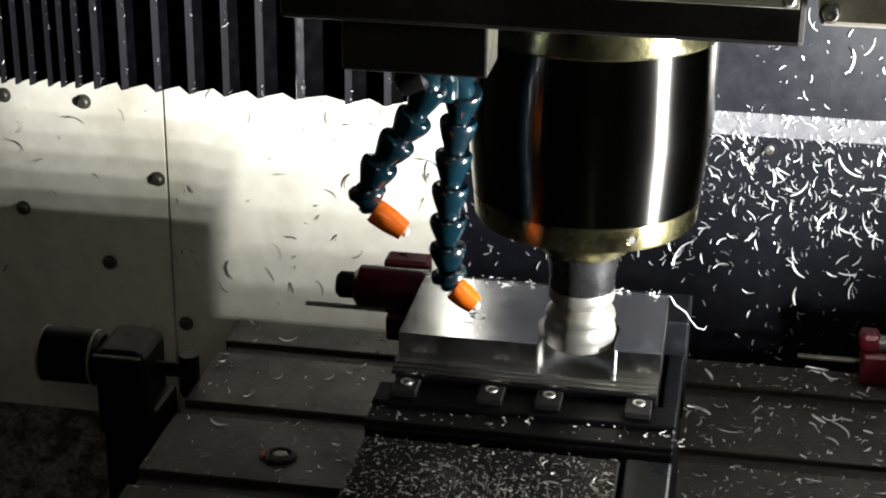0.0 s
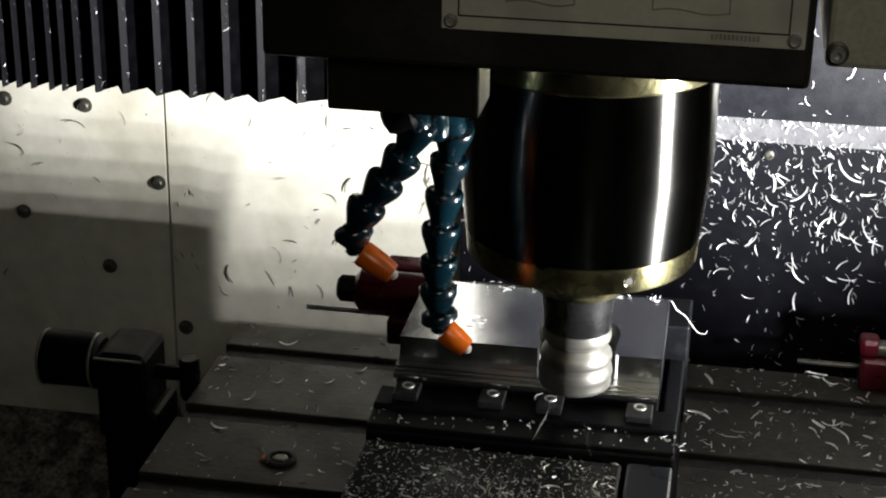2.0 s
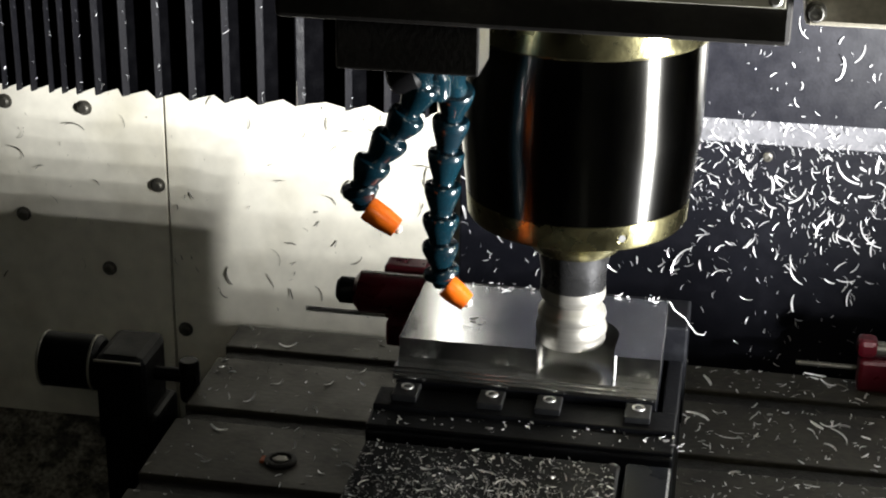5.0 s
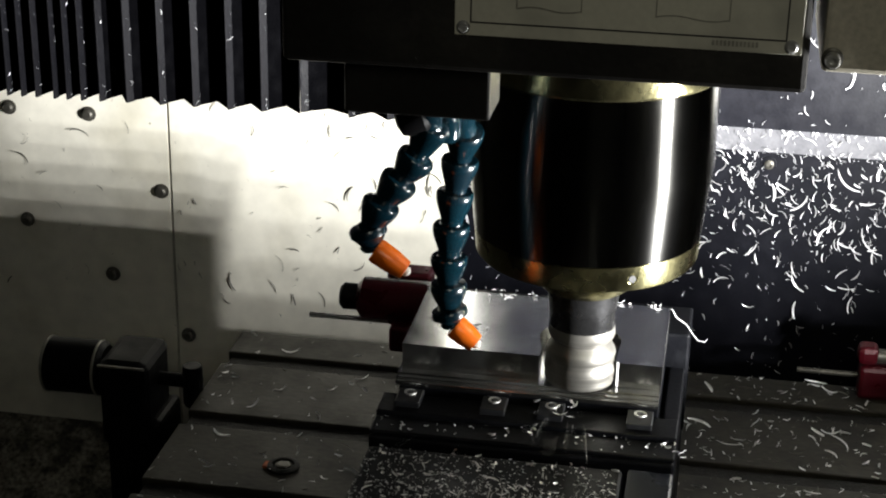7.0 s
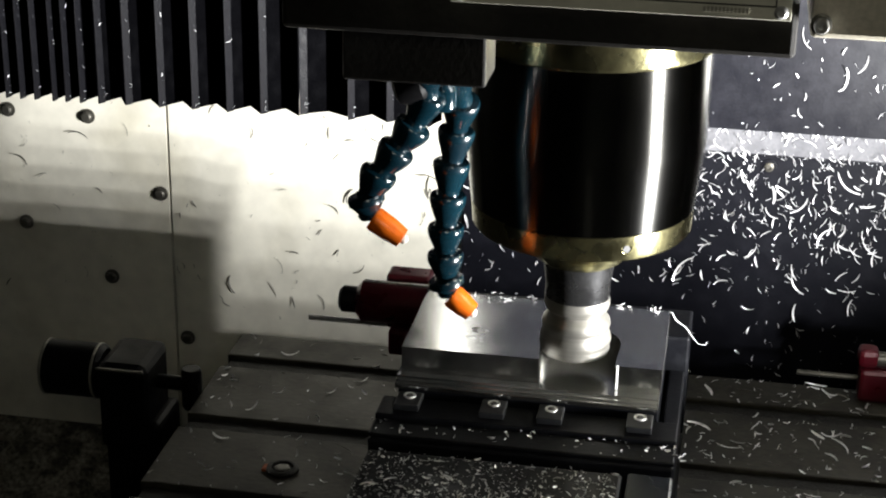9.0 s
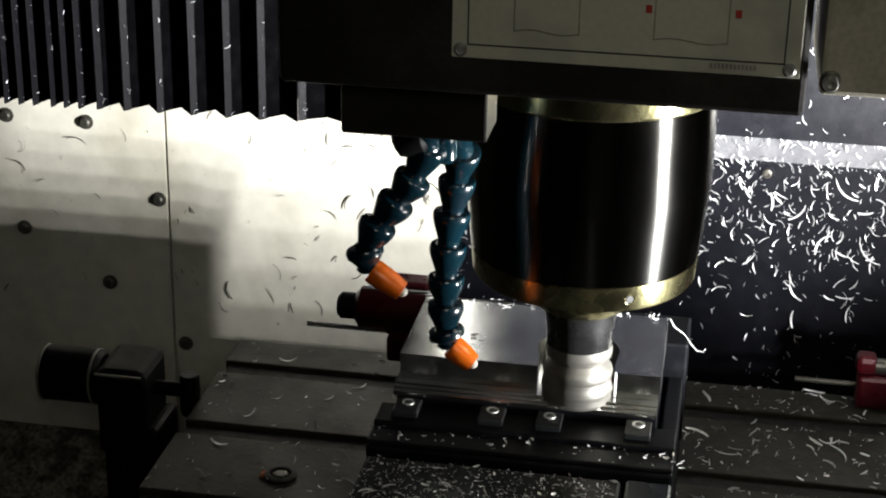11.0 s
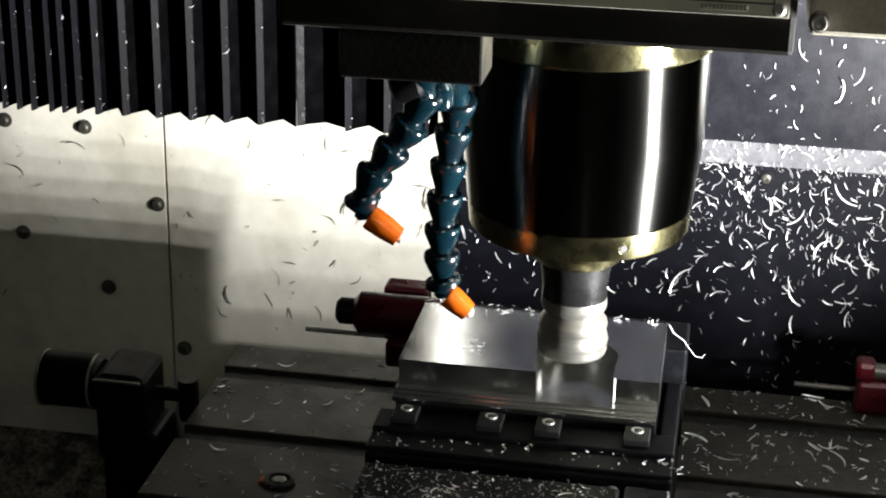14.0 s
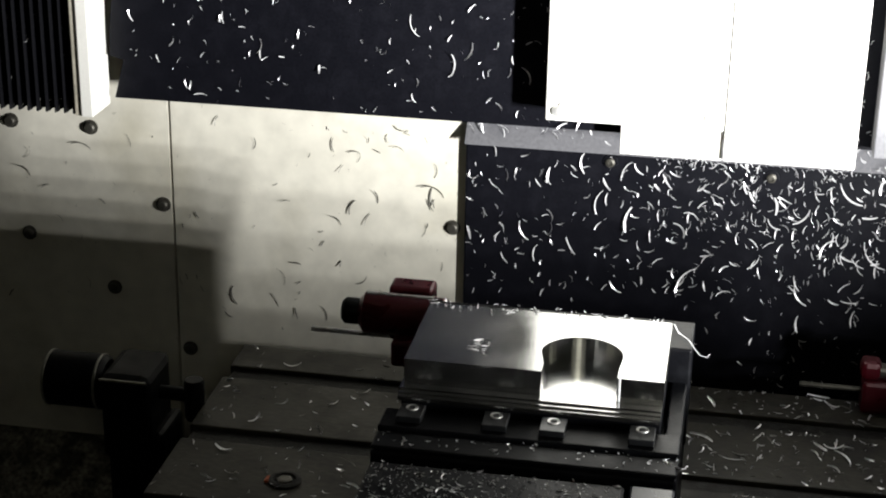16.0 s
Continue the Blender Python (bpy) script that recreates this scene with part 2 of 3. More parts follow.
# a dark bar fills each slot almost up to the table top
for (a, y1), (y0, b) in zip(EDGES, EDGES[1:]):
    part("slot_filling", box(B(), X0 + 0.003, X1, y0 + 0.0002, y1 - 0.0002, -0.0215, -0.0035), M_DARK_FILL, table, "dark bar filling the slot")
part("table_foot", box(B(), 0.0, 0.7, -0.2, 0.25, -0.35, -0.11), M_SLOT, table, "dark saddle under the table")


plug = thing("table_plug", "dark oily plug with a rusty rim set in the table", "plug", pose(-0.098, 0.114, 0.0))
part("rim", lathe(B(), [(0.0105, 0.0), (0.0105, 0.0016), (0.0085, 0.0026), (0.0070, 0.0024), (0.0064, 0.0008)], Matrix(), 28), M_DARK_FILL, plug)
part("rust_patch", box(B(), -0.0125, -0.0085, -0.0045, 0.0030, 0.0, 0.0019, 0.0008), M_RUST, plug, "orange rust")
part("core", lathe(B(), [(0.0050, 0.0), (0.0050, 0.0019), (0.0034, 0.0025)], Matrix(), 6), M_BOLT_DARK, plug, "worn steel core")
bm = B()
prism(bm, [(0.399, -0.142), (0.399, -0.349), (0.12, -0.349), (0.30, -0.20)], -0.749, -0.185)
for v in bm.verts:
    v.co = Vector((v.co.z, v.co.x, v.co.y))
structure("trim_chute", bm, M_CHUTE, "sloping chip chute caked with oily black sludge", "chip chute")


# ---- vise and workpiece ----
def make_vise():
    v = thing("machine_vise", "black steel machine vise strewn with bright chips", "vise")
    part("base", box(B(), -0.007, 0.146, -0.30, 0.118, 0.0, 0.072, 0.002), M_VISE, v)
    part("bed", box(B(), 0.0, 0.1365, -0.011, 0.076, 0.072, 0.100, 0.001), M_VISE, v)
    part("parallel", box(B(), 0.0005, 0.1345, -0.0105, 0.0740, 0.1002, 0.1288, 0.0005), M_VISE, v)
    part("side_plate", box(B(), 0.1368, 0.1455, -0.018, 0.076, 0.072, 0.112, 0.001), M_VISE, v)
    part("rear_jaw", box(B(), -0.007, 0.147, 0.0765, 0.1150, 0.072, 0.132, 0.0015), M_VISE, v)
    # added step, hidden behind the block, that sets the shadow's edge on the wall
    part("jaw_shadow_step", box(B(), 0.050, 0.147, 0.1152, 0.1215, 0.072, 0.1290, 0.0008), M_VISE, v)
    part("front_jaw", box(B(), -0.007, 0.1455, -0.052, -0.0125, 0.072, 0.1206, 0.0015), M_VISE, v)
    part("jaw_ledge", box(B(), -0.007, 0.1455, -0.0505, -0.0335, 0.1208, 0.1230, 0.001), M_VISE, v, "worn edge of the front jaw")
    part("jaw_face", box(B(), -0.007, 0.1455, -0.0332, -0.0125, 0.1208, 0.1254, 0.0008), M_VISE, v)
    for x in (0.008, 0.0518, 0.0812, 0.1262):
        p = part("grip_pad", box(B(), x - 0.0065, x + 0.0065, -0.0285, -0.0128, 0.1256, 0.1290, 0.0006), M_VISE_GROUND, v, "screwed square grip pad")
        part("screw", lathe(B(), [(0.0034, 0.1286), (0.0032, 0.1296), (0.0020, 0.1294), (0.0016, 0.1278)], Matrix.Translation((x, -0.0178, 0)), 20), M_STEEL, p, "bright countersunk screw")
        part("hex_socket", lathe(B(), [(0.0017, 0.1280), (0.0017, 0.1297)], Matrix.Translation((x, -0.0178, 0)), 6), M_INK, p, "dark hexagon socket")
    part("deck", box(B(), -0.005, 0.1215, -0.29, -0.0590, 0.0722, 0.1195, 0.002), M_VISE, v)
    part("guide_plate", box(B(), 0.1235, 0.1455, -0.29, -0.0590, 0.0722, 0.1205, 0.0015), M_GUIDE, v, "smooth blue-black guide plate")
    return v


def make_workpiece():
    w = thing("workpiece", "bright milled aluminium block with round pocket, clamped in vise", "workpiece")
    cx, cy, r, n = 0.0905, 0.0245, 0.0216, 28
    arc = [(cx - r * math.cos(math.pi * i / n), cy + r * math.sin(math.pi * i / n)) for i in range(n + 1)]
    top = [(0.0, 0.0), (cx - r + 0.003, 0.0), (cx - r + 0.003, 0.010)] + arc + [(cx + r - 0.001, 0.010), (cx + r - 0.001, 0.0), (0.135, 0.0), (0.135, 0.075), (0.0, 0.075)]
    part("block", prism(B(), top, 0.1345, 0.148), M_ALU, w)
    steps = [(0.0745, 0.1290), (0.0745, 0.1343), (-0.0062, 0.1343), (-0.0068, 0.1337), (-0.0068, 0.1331), (-0.0090, 0.1330), (-0.0094, 0.1326), (-0.0094, 0.1318), (-0.0112, 0.1317), (-0.0115, 0.1313), (-0.0115, 0.1304), (-0.0106, 0.1303), (-0.0106, 0.1290)]
    bm = prism(B(), steps, -0.0012, 0.1345)
    for v in bm.verts:
        v.co = Vector((v.co.z, v.co.x, v.co.y))
    part("lower_block", bm, M_ALU, w, "stepped lower edge with milled ridges")
    part("burr_edge", box(B(), cx + r - 0.0005, cx + r + 0.0008, -0.0004, 0.0008, 0.1346, 0.1482, 0.0003), M_CHIP, w, "bright ragged burr at the slot edge")
    return w


def make_shadow_block():
    # unseen block added between lamp and wall; it dims the wall's lower part stepwise
    f = thing("shadow_block", "dark block added out of view to shade the lower wall", "fixture block")
    part("body", box(B(), 0.264, 0.372, -0.060, 0.029, 0.0, 0.112, 0.002), M_VISE, f)
    part("cap", box(B(), 0.265, 0.371, -0.058, 0.027, 0.1122, 0.128, 0.0015), M_VISE, f, "top of the added shading block")
    return f


make_vise()
make_workpiece()
make_shadow_block()


# ---- work stops, tool setter ----
def make_stop_left():
    s = thing("work_stop", "dark red work stop with black knob beside the vise", "work stop")
    ax = (0.02, 0.118, 0.119)
    part("body", lathe(B(), [(0.009, 0.0), (0.0125, 0.003), (0.0125, 0.050), (0.011, 0.052)], along((-0.050, 0.118, 0.119), ax), 32), M_RED, s)
    part("edge_line", box(B(), -0.046, -0.006, 0.1165, 0.1195, 0.1310, 0.1322, 0.0003), M_STEEL, s, "bright line along the upper edge")
    part("knob", lathe(B(), [(0.0060, 0.0), (0.0080, 0.002), (0.0080, 0.0095), (0.007, 0.011)], along((-0.0610, 0.118, 0.119), ax), 24), M_BLACK, s, "black ribbed knob")
    part("neck", lathe(B(), [(0.0045, 0.0), (0.0045, 0.004)], along((-0.0520, 0.118, 0.119), ax), 16), M_BLACK, s)
    part("bracket", box(B(), -0.034, -0.0075, 0.122, 0.138, 0.100, 0.135, 0.002), M_RED, s)
    part("foot", box(B(), -0.028, -0.0075, 0.098, 0.116, 0.094, 0.110, 0.002), M_RED, s)
    part("rod", lathe(B(), [(0.0016, 0.0), (0.0016, 0.062)], along((-0.082, 0.124, 0.102), (0.02, 0.124, 0.102)), 12), M_STEEL, s, "thin steel rod")
    return s


def make_stop_right():
    s = thing("work_stop", "red anodised stop block with steel rod on the table", "work stop")
    part("body", box(B(), 0.260, 0.312, 0.284, 0.303, 0.0, 0.024, 0.003), M_RED, s)
    part("cheek", box(B(), 0.258, 0.272, 0.286, 0.302, 0.0242, 0.0375, 0.004), M_RED, s)
    part("cheek", box(B(), 0.282, 0.312, 0.286, 0.302, 0.0242, 0.0335, 0.004), M_RED, s)
    part("axle", lathe(B(), [(0.0050, 0.0), (0.0050, 0.012)], along((0.271, 0.293, 0.0300), (0.4, 0.293, 0.0300)), 20), M_BOLT_DARK, s, "steel axle")
    part("rod", lathe(B(), [(0.0018, 0.0), (0.0018, 0.042)], along((0.2190, 0.295, 0.0135), (0.4, 0.295, 0.0135)), 12), M_BOLT_DARK, s, "thin steel rod")
    return s


def make_setter():
    s = thing("tool_setter", "black tool setter with a ringed sensor on a post", "tool setter")
    part("post", box(B(), -0.245, -0.205, 0.19, 0.235, -0.35, -0.02, 0.004), M_BLACK, s)
    part("housing", box(B(), -0.247, -0.212, 0.185, 0.235, -0.04, 0.024, 0.006), M_BLACK, s)
    c = part("sensor", lathe(B(), [(0.017, 0.0), (0.019, 0.002), (0.019, 0.040), (0.016, 0.043)], along((-0.291, 0.208, 0.008), (-0.2, 0.208, 0.008)), 32), M_BLACK, s)
    for x in (-0.2900, -0.2535):
        part("ring", lathe(B(), [(0.0192, 0.0), (0.0196, 0.0004), (0.0196, 0.0014), (0.0192, 0.0018)], along((x, 0.208, 0.008), (-0.2, 0.208, 0.008)), 32), M_RING, c, "thin pale ring")
    part("cap_edge", box(B(), -0.246, -0.213, 0.1842, 0.1856, 0.0205, 0.0222, 0.0004), M_RING, s, "pale line along the upper edge")
    part("stem", lathe(B(), [(0.005, 0.0), (0.005, 0.03)], along((-0.210, 0.205, 0.006), (-0.1, 0.205, 0.006)), 16), M_BLACK, s)
    part("tip", lathe(B(), [(0.006, 0.0), (0.007, 0.002), (0.007, 0.028), (0.006, 0.03)], Matrix.Translation((-0.186, 0.205, -0.012)), 16), M_BLACK, s)
    return s


make_stop_left()
make_stop_right()
make_setter()


def make_lamp():
    s = thing("work_light", "square grey machine work light on a bent arm", "lamp")
    m = lamp_pose
    bm = B()
    box(bm, -0.030, 0.030, -0.060, 0.052, 0.004, 0.030, 0.003, m)
    part("housing", bm, M_LEDGE, s)
    bm = B()
    for x0, x1, y0, y1 in ((-0.030, -0.024, -0.060, 0.052), (0.024, 0.030, -0.060, 0.052), (-0.024, 0.024, -0.060, -0.054), (-0.024, 0.024, 0.046, 0.052)):
        box(bm, x0, x1, y0, y1, -0.004, 0.004, 0.0, m)
    part("bezel", bm, M_BLACK, s)
    back = m @ Vector((0, 0, 0.03))
    part("arm", lathe(B(), [(0.008, 0), (0.008, (Vector((0.95, -0.3, 0.35)) - back).length)], along(back, (0.95, -0.3, 0.35)), 16), M_BLACK, s)
    return s


make_lamp()


# ---- carriage that slides along x ----
carriage = thing("carriage", "dark sliding machine carriage with chip-covered apron and white plates", "machine carriage")
DXP = 0.279
bm = B()
tear = [(-0.014, 0.164), (0.85, 0.164), (0.85, 0.72), (-0.012, 0.72), (-0.011, 0.26), (-0.008, 0.245), (-0.013, 0.236), (-0.0155, 0.215), (-0.016, 0.200), (-0.017, 0.196), (-0.006, 0.193), (-0.009, 0.182)]
prism(bm, tear, 0.360, 0.366)
for v in bm.verts:
    v.co = Vector((v.co.x, v.co.z, v.co.y))
part("apron", bm, M_DARK, carriage, "dark blue apron plate covered with chips")
part("end_plate", box(B(), -0.0290, -0.0200, 0.330, 0.366, 0.157, 0.72, 0.0008), M_PLATE, carriage, "white bellows end plate")
part("edge_strip", box(B(), -0.0345, -0.0292, 0.332, 0.362, 0.157, 0.72, 0.0008), M_TAN, carriage, "tan bellows clamp strip")
p = part("cover_plate", box(B(), 0.030 + DXP, 0.1515 + DXP, 0.3300, 0.3595, 0.179, 0.70, 0.001), M_PLATE, carriage, "white screwed cover plate")
for x, z in ((0.038, 0.186), (0.142, 0.188)):
    part("screw", lathe(B(), [(0.0042, 0), (0.0042, 0.001), (0.003, 0.0028), (0.0012, 0.003)], along((x + DXP, 0.3302, z), (x + DXP, 0.2, z)), 20), M_STEEL, p, "steel button screw")
part("small_plate", box(B(), 0.082 + DXP, 0.1515 + DXP, 0.3345, 0.3595, 0.157, 0.1785, 0.0006), M_PLATE, carriage, "small white plate")
part("cover_plate", box(B(), 0.1525 + DXP, 0.2405 + DXP, 0.3295, 0.3595, 0.1585, 0.70, 0.001), M_PLATE, carriage, "white cover plate")
part("side_cover", box(B(), 0.252 + DXP, 0.40 + DXP, 0.335, 0.3595, 0.166, 0.70, 0.001), M_LEDGE, carriage, "grey textured cover")
part("column", box(B(), 0.03, 0.17, 0.26, 0.3595, 0.42, 1.10, 0.004), M_HEAD, carriage, "black column of the spindle head")


# ---- spindle head; its origin is the spindle axis ----
head = thing("spindle_head", "black milling spindle head with polished barrel and coolant hoses", "spindle head", pose(0.092, 0.0128, 0))
head.scale = (1.0501, 1.0501, 1.0501)  # the head's parts are drawn a little under full size
part("cover", box(B(), -0.1055, 0.0880, -0.1540, -0.072, 0.3510, 0.60, 0.002), M_HEAD, head, "black front cover of the head")
part("casting", box(B(), -0.078, 0.080, -0.070, 0.20, 0.345, 0.60, 0.004), M_HEAD, head)
part("ram", box(B(), -0.06, 0.06, 0.20, 0.285, 0.45, 0.60, 0.003), M_HEAD, head)
part("manifold", box(B(), -0.0850, -0.0282, -0.1400, -0.1130, 0.3280, 0.3508, 0.001), M_HEAD, head, "black coolant manifold block")
part("hose_bar", box(B(), -0.070, -0.036, -0.112, -0.074, 0.324, 0.3508, 0.001), M_HEAD, head)
part("flange", lathe(B(), [(0.0600, 0.346), (0.0600, 0.3150), (0.0585, 0.3136)], Matrix(), 96), M_BRASS, head, "oil-stained yellowish flange ring")
part("barrel", lathe(B(), [(0.0575, 0.3135), (0.0573, 0.270), (0.0565, 0.262), (0.0538, 0.2350), (0.0520, 0.2345)], Matrix(), 96), M_BARREL, head, "dark polished steel spindle barrel")
ring = part("nose_ring", lathe(B(), [(0.0536, 0.2344), (0.0528, 0.2240), (0.0515, 0.2222), (0.0300, 0.2200)], Matrix(), 96), M_BRASS, head, "oil-stained yellowish nose ring")
part("collet", lathe(B(), [(0.0290, 0.2201), (0.0260, 0.2120), (0.0215, 0.2050), (0.0182, 0.2030)], Matrix(), 64), M_BRASS, head, "yellowish collet nut")
a = math.atan2(-0.0455, 0.0245)
SCREW_AT = along((0.0525 * math.cos(a), 0.0525 * math.sin(a), 0.2285), (0.1 * math.cos(a), 0.1 * math.sin(a), 0.2285))
part("set_screw", lathe(B(), [(0.0030, -0.001), (0.0030, 0.0005), (0.0026, 0.0009), (0.0022, 0.0007), (0.0021, -0.0008)], SCREW_AT, 20), M_BRASS, ring, "small socket screw in the ring")
part("socket", lathe(B(), [(0.0019, -0.0008), (0.0019, 0.0010)], SCREW_AT, 6), M_INK, ring, "dark screw socket")

# sign plate on the cover
plate = part("sign_plate", box(B(), -0.0398, 0.0852, -0.1552, -0.1539, 0.3655, 0.50, 0.0003), M_LABEL, head, "aged grey sign plate with black line border")
bm = B()
for x0, x1, z0, z1 in ((-0.0335, 0.0793, 0.3704, 0.3709), (-0.0340, -0.0335, 0.3704, 0.49), (0.0793, 0.0798, 0.3704, 0.49)):
    box(bm, x0, x1, -0.1556, -0.1551, z0, z1)
part("line_border", bm, M_INK, plate, "thin black printed lines")
bm = B()
for x0, x1, z in ((-0.0172, 0.0062, 0.3765), (0.0330, 0.0590, 0.3765)):
    box(bm, x0, x0 + 0.0004, -0.1556, -0.1551, z, 0.43)
    box(bm, x1, x1 + 0.0004, -0.1556, -0.1551, z, 0.43)
    for k in range(24):
        a, b = x0 + (x1 - x0) * k / 24, x0 + (x1 - x0) * (k + 1) / 24
        dz = 0.0007 * math.sin(k / 23 * 2 * math.pi)
        box(bm, a, b, -0.1556, -0.1551, z + dz, z + dz + 0.0004)
part("diagram", bm, M_GREY_INK, plate, "faint grey printed outlines")
bm = B()
for i in range(12):
    box(bm, 0.0535 + i * 0.0014, 0.0544 + i * 0.0014, -0.1556, -0.1551, 0.3676, 0.3695)
part("printed_number", bm, M_GREY_INK, plate, "row of small grey bars")
for x in (0.0298, 0.0612):
    part("red_mark", box(B(), x, x + 0.0022, -0.1556, -0.1551, 0.3862, 0.3890), M_RED_INK, plate, "small red mark")
for x, z in ((-0.0365, 0.3686), (0.0815, 0.3686)):
    part("rivet", lathe(B(), [(0.0026, 0), (0.0025, 0.0008), (0.0016, 0.0017), (0.0010, 0.0016)], along((x, -0.1550, z), (x, -0.4, z)), 18), M_STEEL, plate, "steel rivet")
part("side_panel", box(B(), 0.0925, 0.18, -0.1500, -0.072, 0.3585, 0.60, 0.002), M_TAN, head, "grey-beige side panel")
bolt_at = along((0.0962, -0.1502, 0.3640), (0.1010, -0.40, 0.3640))
part("bolt_washer", lathe(B(), [(0.0040, 0), (0.0040, 0.0010), (0.0032, 0.0012)], bolt_at, 20), M_BOLT_DARK, head, "dark oily washer")
part("side_bolt", lathe(B(), [(0.0028, 0.0011), (0.0028, 0.0042), (0.0024, 0.0048), (0.0013, 0.0048), (0.0012, 0.0030)], bolt_at, 18), M_STEEL, head, "socket head bolt")

# tool: holder and cutter spin together
tool = part("tool", lathe(B(), [(0.0176, 0.2031), (0.0172, 0.2000), (0.0160, 0.1905), (0.0160, 0.1840)], Matrix(), 48), M_HOLDER, head, "black tool holder")
bm = B()
lathe(bm, [(0.0160, 0.1839), (0.0163, 0.1800), (0.0158, 0.1780), (0.0140, 0.1765), (0.0138, 0.1755), (0.0150, 0.1738), (0.0166, 0.1715), (0.0171, 0.1695), (0.0167, 0.1675), (0.0164, 0.1662), (0.0172, 0.1640), (0.0177, 0.1615), (0.0173, 0.1592), (0.0169, 0.1580), (0.0173, 0.1562), (0.0166, 0.1542), (0.0120, 0.1538)], Matrix(), 64)
part("cutter", bm, M_CUTTER, tool, "bright spinning indexable milling cutter")


def make_hose(points, tip, r):
    """Segmented coolant hose: a flared socket per link, then a short orange nozzle."""
    hose = part("coolant_hose", lathe(B(), [(r * 0.9, 0), (r * 0.9, 0.008)], along(points[0], points[1]), 20), M_BLUE, head, "segmented dark blue plastic coolant hose")
    for p, q in zip(points, points[1:]):
        d = (Vector(q) - Vector(p)).length
        m = along(p, q)
        part("hose_link", lathe(B(), [(r * 0.80, -0.0026), (r * 1.14, -0.0022), (r * 1.22, -0.0012), (r * 1.20, 0.0012), (r * 1.10, d * 0.25), (r * 0.74, d * 0.70), (r * 0.70, d * 0.80), (r * 0.80, d * 0.90), (r * 0.66, d + 0.001)], m, 24), M_BLUE, hose)
    m = along(points[-1], tip)
    d = (Vector(tip) - Vector(points[-1])).length
    part("nozzle", lathe(B(), [(r * 0.78, 0.0015), (r * 0.84, 0.003), (r * 0.80, d * 0.6), (r * 0.66, d), (r * 0.45, d + 0.0002), (r * 0.40, d - 0.003)], m, 24), M_ORANGE, hose, "orange nozzle")
    part("coolant_drop", lathe(B(), [(r * 0.12, d - 0.001), (r * 0.34, d + 0.0004), (r * 0.32, d + 0.0016), (r * 0.10, d + 0.0026)], m, 14), M_DROP, hose, "milky coolant drop")
    return hose


make_hose([(-0.0555, -0.116, 0.330), (-0.0565, -0.110, 0.3135), (-0.0630, -0.108, 0.2990), (-0.0700, -0.108, 0.2885), (-0.0775, -0.108, 0.2775), (-0.0825, -0.108, 0.2660), (-0.0808, -0.108, 0.2590)], (-0.0667, -0.1085, 0.2500), 0.0066)
make_hose([(-0.0470, -0.095, 0.325), (-0.0475, -0.078, 0.3020), (-0.0505, -0.071, 0.2860), (-0.0525, -0.070, 0.2705), (-0.0538, -0.070, 0.2550), (-0.0545, -0.070, 0.2400), (-0.0545, -0.070, 0.2270), (-0.0538, -0.070, 0.2145), (-0.0525, -0.070, 0.2095)], (-0.0418, -0.0705, 0.2012), 0.0068)
part("hose_elbow", lathe(B(), [(0.0055, 0), (0.0078, 0.003), (0.0080, 0.009), (0.0066, 0.013), (0.003, 0.0145)], along((-0.0560, -0.112, 0.3215), (-0.0690, -0.114, 0.3175)), 24), M_BLACK, head, "black pipe elbow under the manifold")
part("hose_coupling", lathe(B(), [(0.0045, 0), (0.0062, 0.002), (0.0062, 0.009), (0.0045, 0.012)], Matrix.Translation((-0.0520, -0.098, 0.305)), 20), M_BLUE, head, "blue hose coupling")


# ---- bellows: two stiff panels a pleat ----
bellows = thing("bellows", "black pleated way cover with folds edged by light", "bellows")
TIPS = [-0.353, -0.342, -0.328, -0.318, -0.307, -0.293, -0.273, -0.248, -0.223, -0.197, -0.172, -0.144, -0.108, -0.080, -0.050]
TIPS = [-0.353 - 0.011 * k for k in range(14, 0, -1)] + TIPS
BACK_Y, FOLD = 0.357, 0.0215
END = -0.0345
FIXED = TIPS[0] - 0.006


def pleat_x(i, dx):
    """Place of fold i when the carriage has moved by dx."""
    f = dx / -0.279
    n = len(TIPS)
    squeezed = FIXED + (END - 0.279 - FIXED) * (i + 0.6) / n
    return TIPS[i] * (1 - f) + squeezed * f if f > 0 else TIPS[i]


def pleat_rows(i, side):
    rows = []
    for t, dx in CARRIAGE:
        if 0 < t < 14.8:
            continue
        x = pleat_x(i, dx if t > 14.8 else 0)
        if side > 0:
            nx = pleat_x(i + 1, dx if t > 14.8 else 0) if i + 1 < len(TIPS) else END + (dx if t > 14.8 else 0)
        else:
            nx = pleat_x(i - 1, dx if t > 14.8 else 0) if i else FIXED
        half = min(0.0200, abs(nx - x) / 2 + 0.0004)
        ang = math.degrees(math.asin(half / FOLD))
        tip_y = BACK_Y - FOLD * math.cos(math.radians(ang))
        rows.append((t, pose(x, tip_y, 0, 0, 0, -ang * side)))
    return rows


fold_mesh = mesh_of("pleat_panel", box(B(), -0.0004, 0.0004, 0.0, FOLD, 0.1575, 0.72), M_BELLOWS)
# strip added on each fold tip where the lamp's light would catch it
lit_strip_mesh = mesh_of("lit_fold_strip", box(B(), 0.0005, 0.0012, -0.0010, 0.0050, 0.1572, 0.72, 0.0002), M_LIT_FOLD)
PLEATS = []
for i in range(len(TIPS)):
    for side in (1, -1):
        ob = new("pleat_panel", fold_mesh)
        ob.parent = bellows
        if side > 0:
            lit_strip = new("lit_fold_strip", lit_strip_mesh)
            lit_strip.parent = ob
        PLEATS.append((ob, i, side))

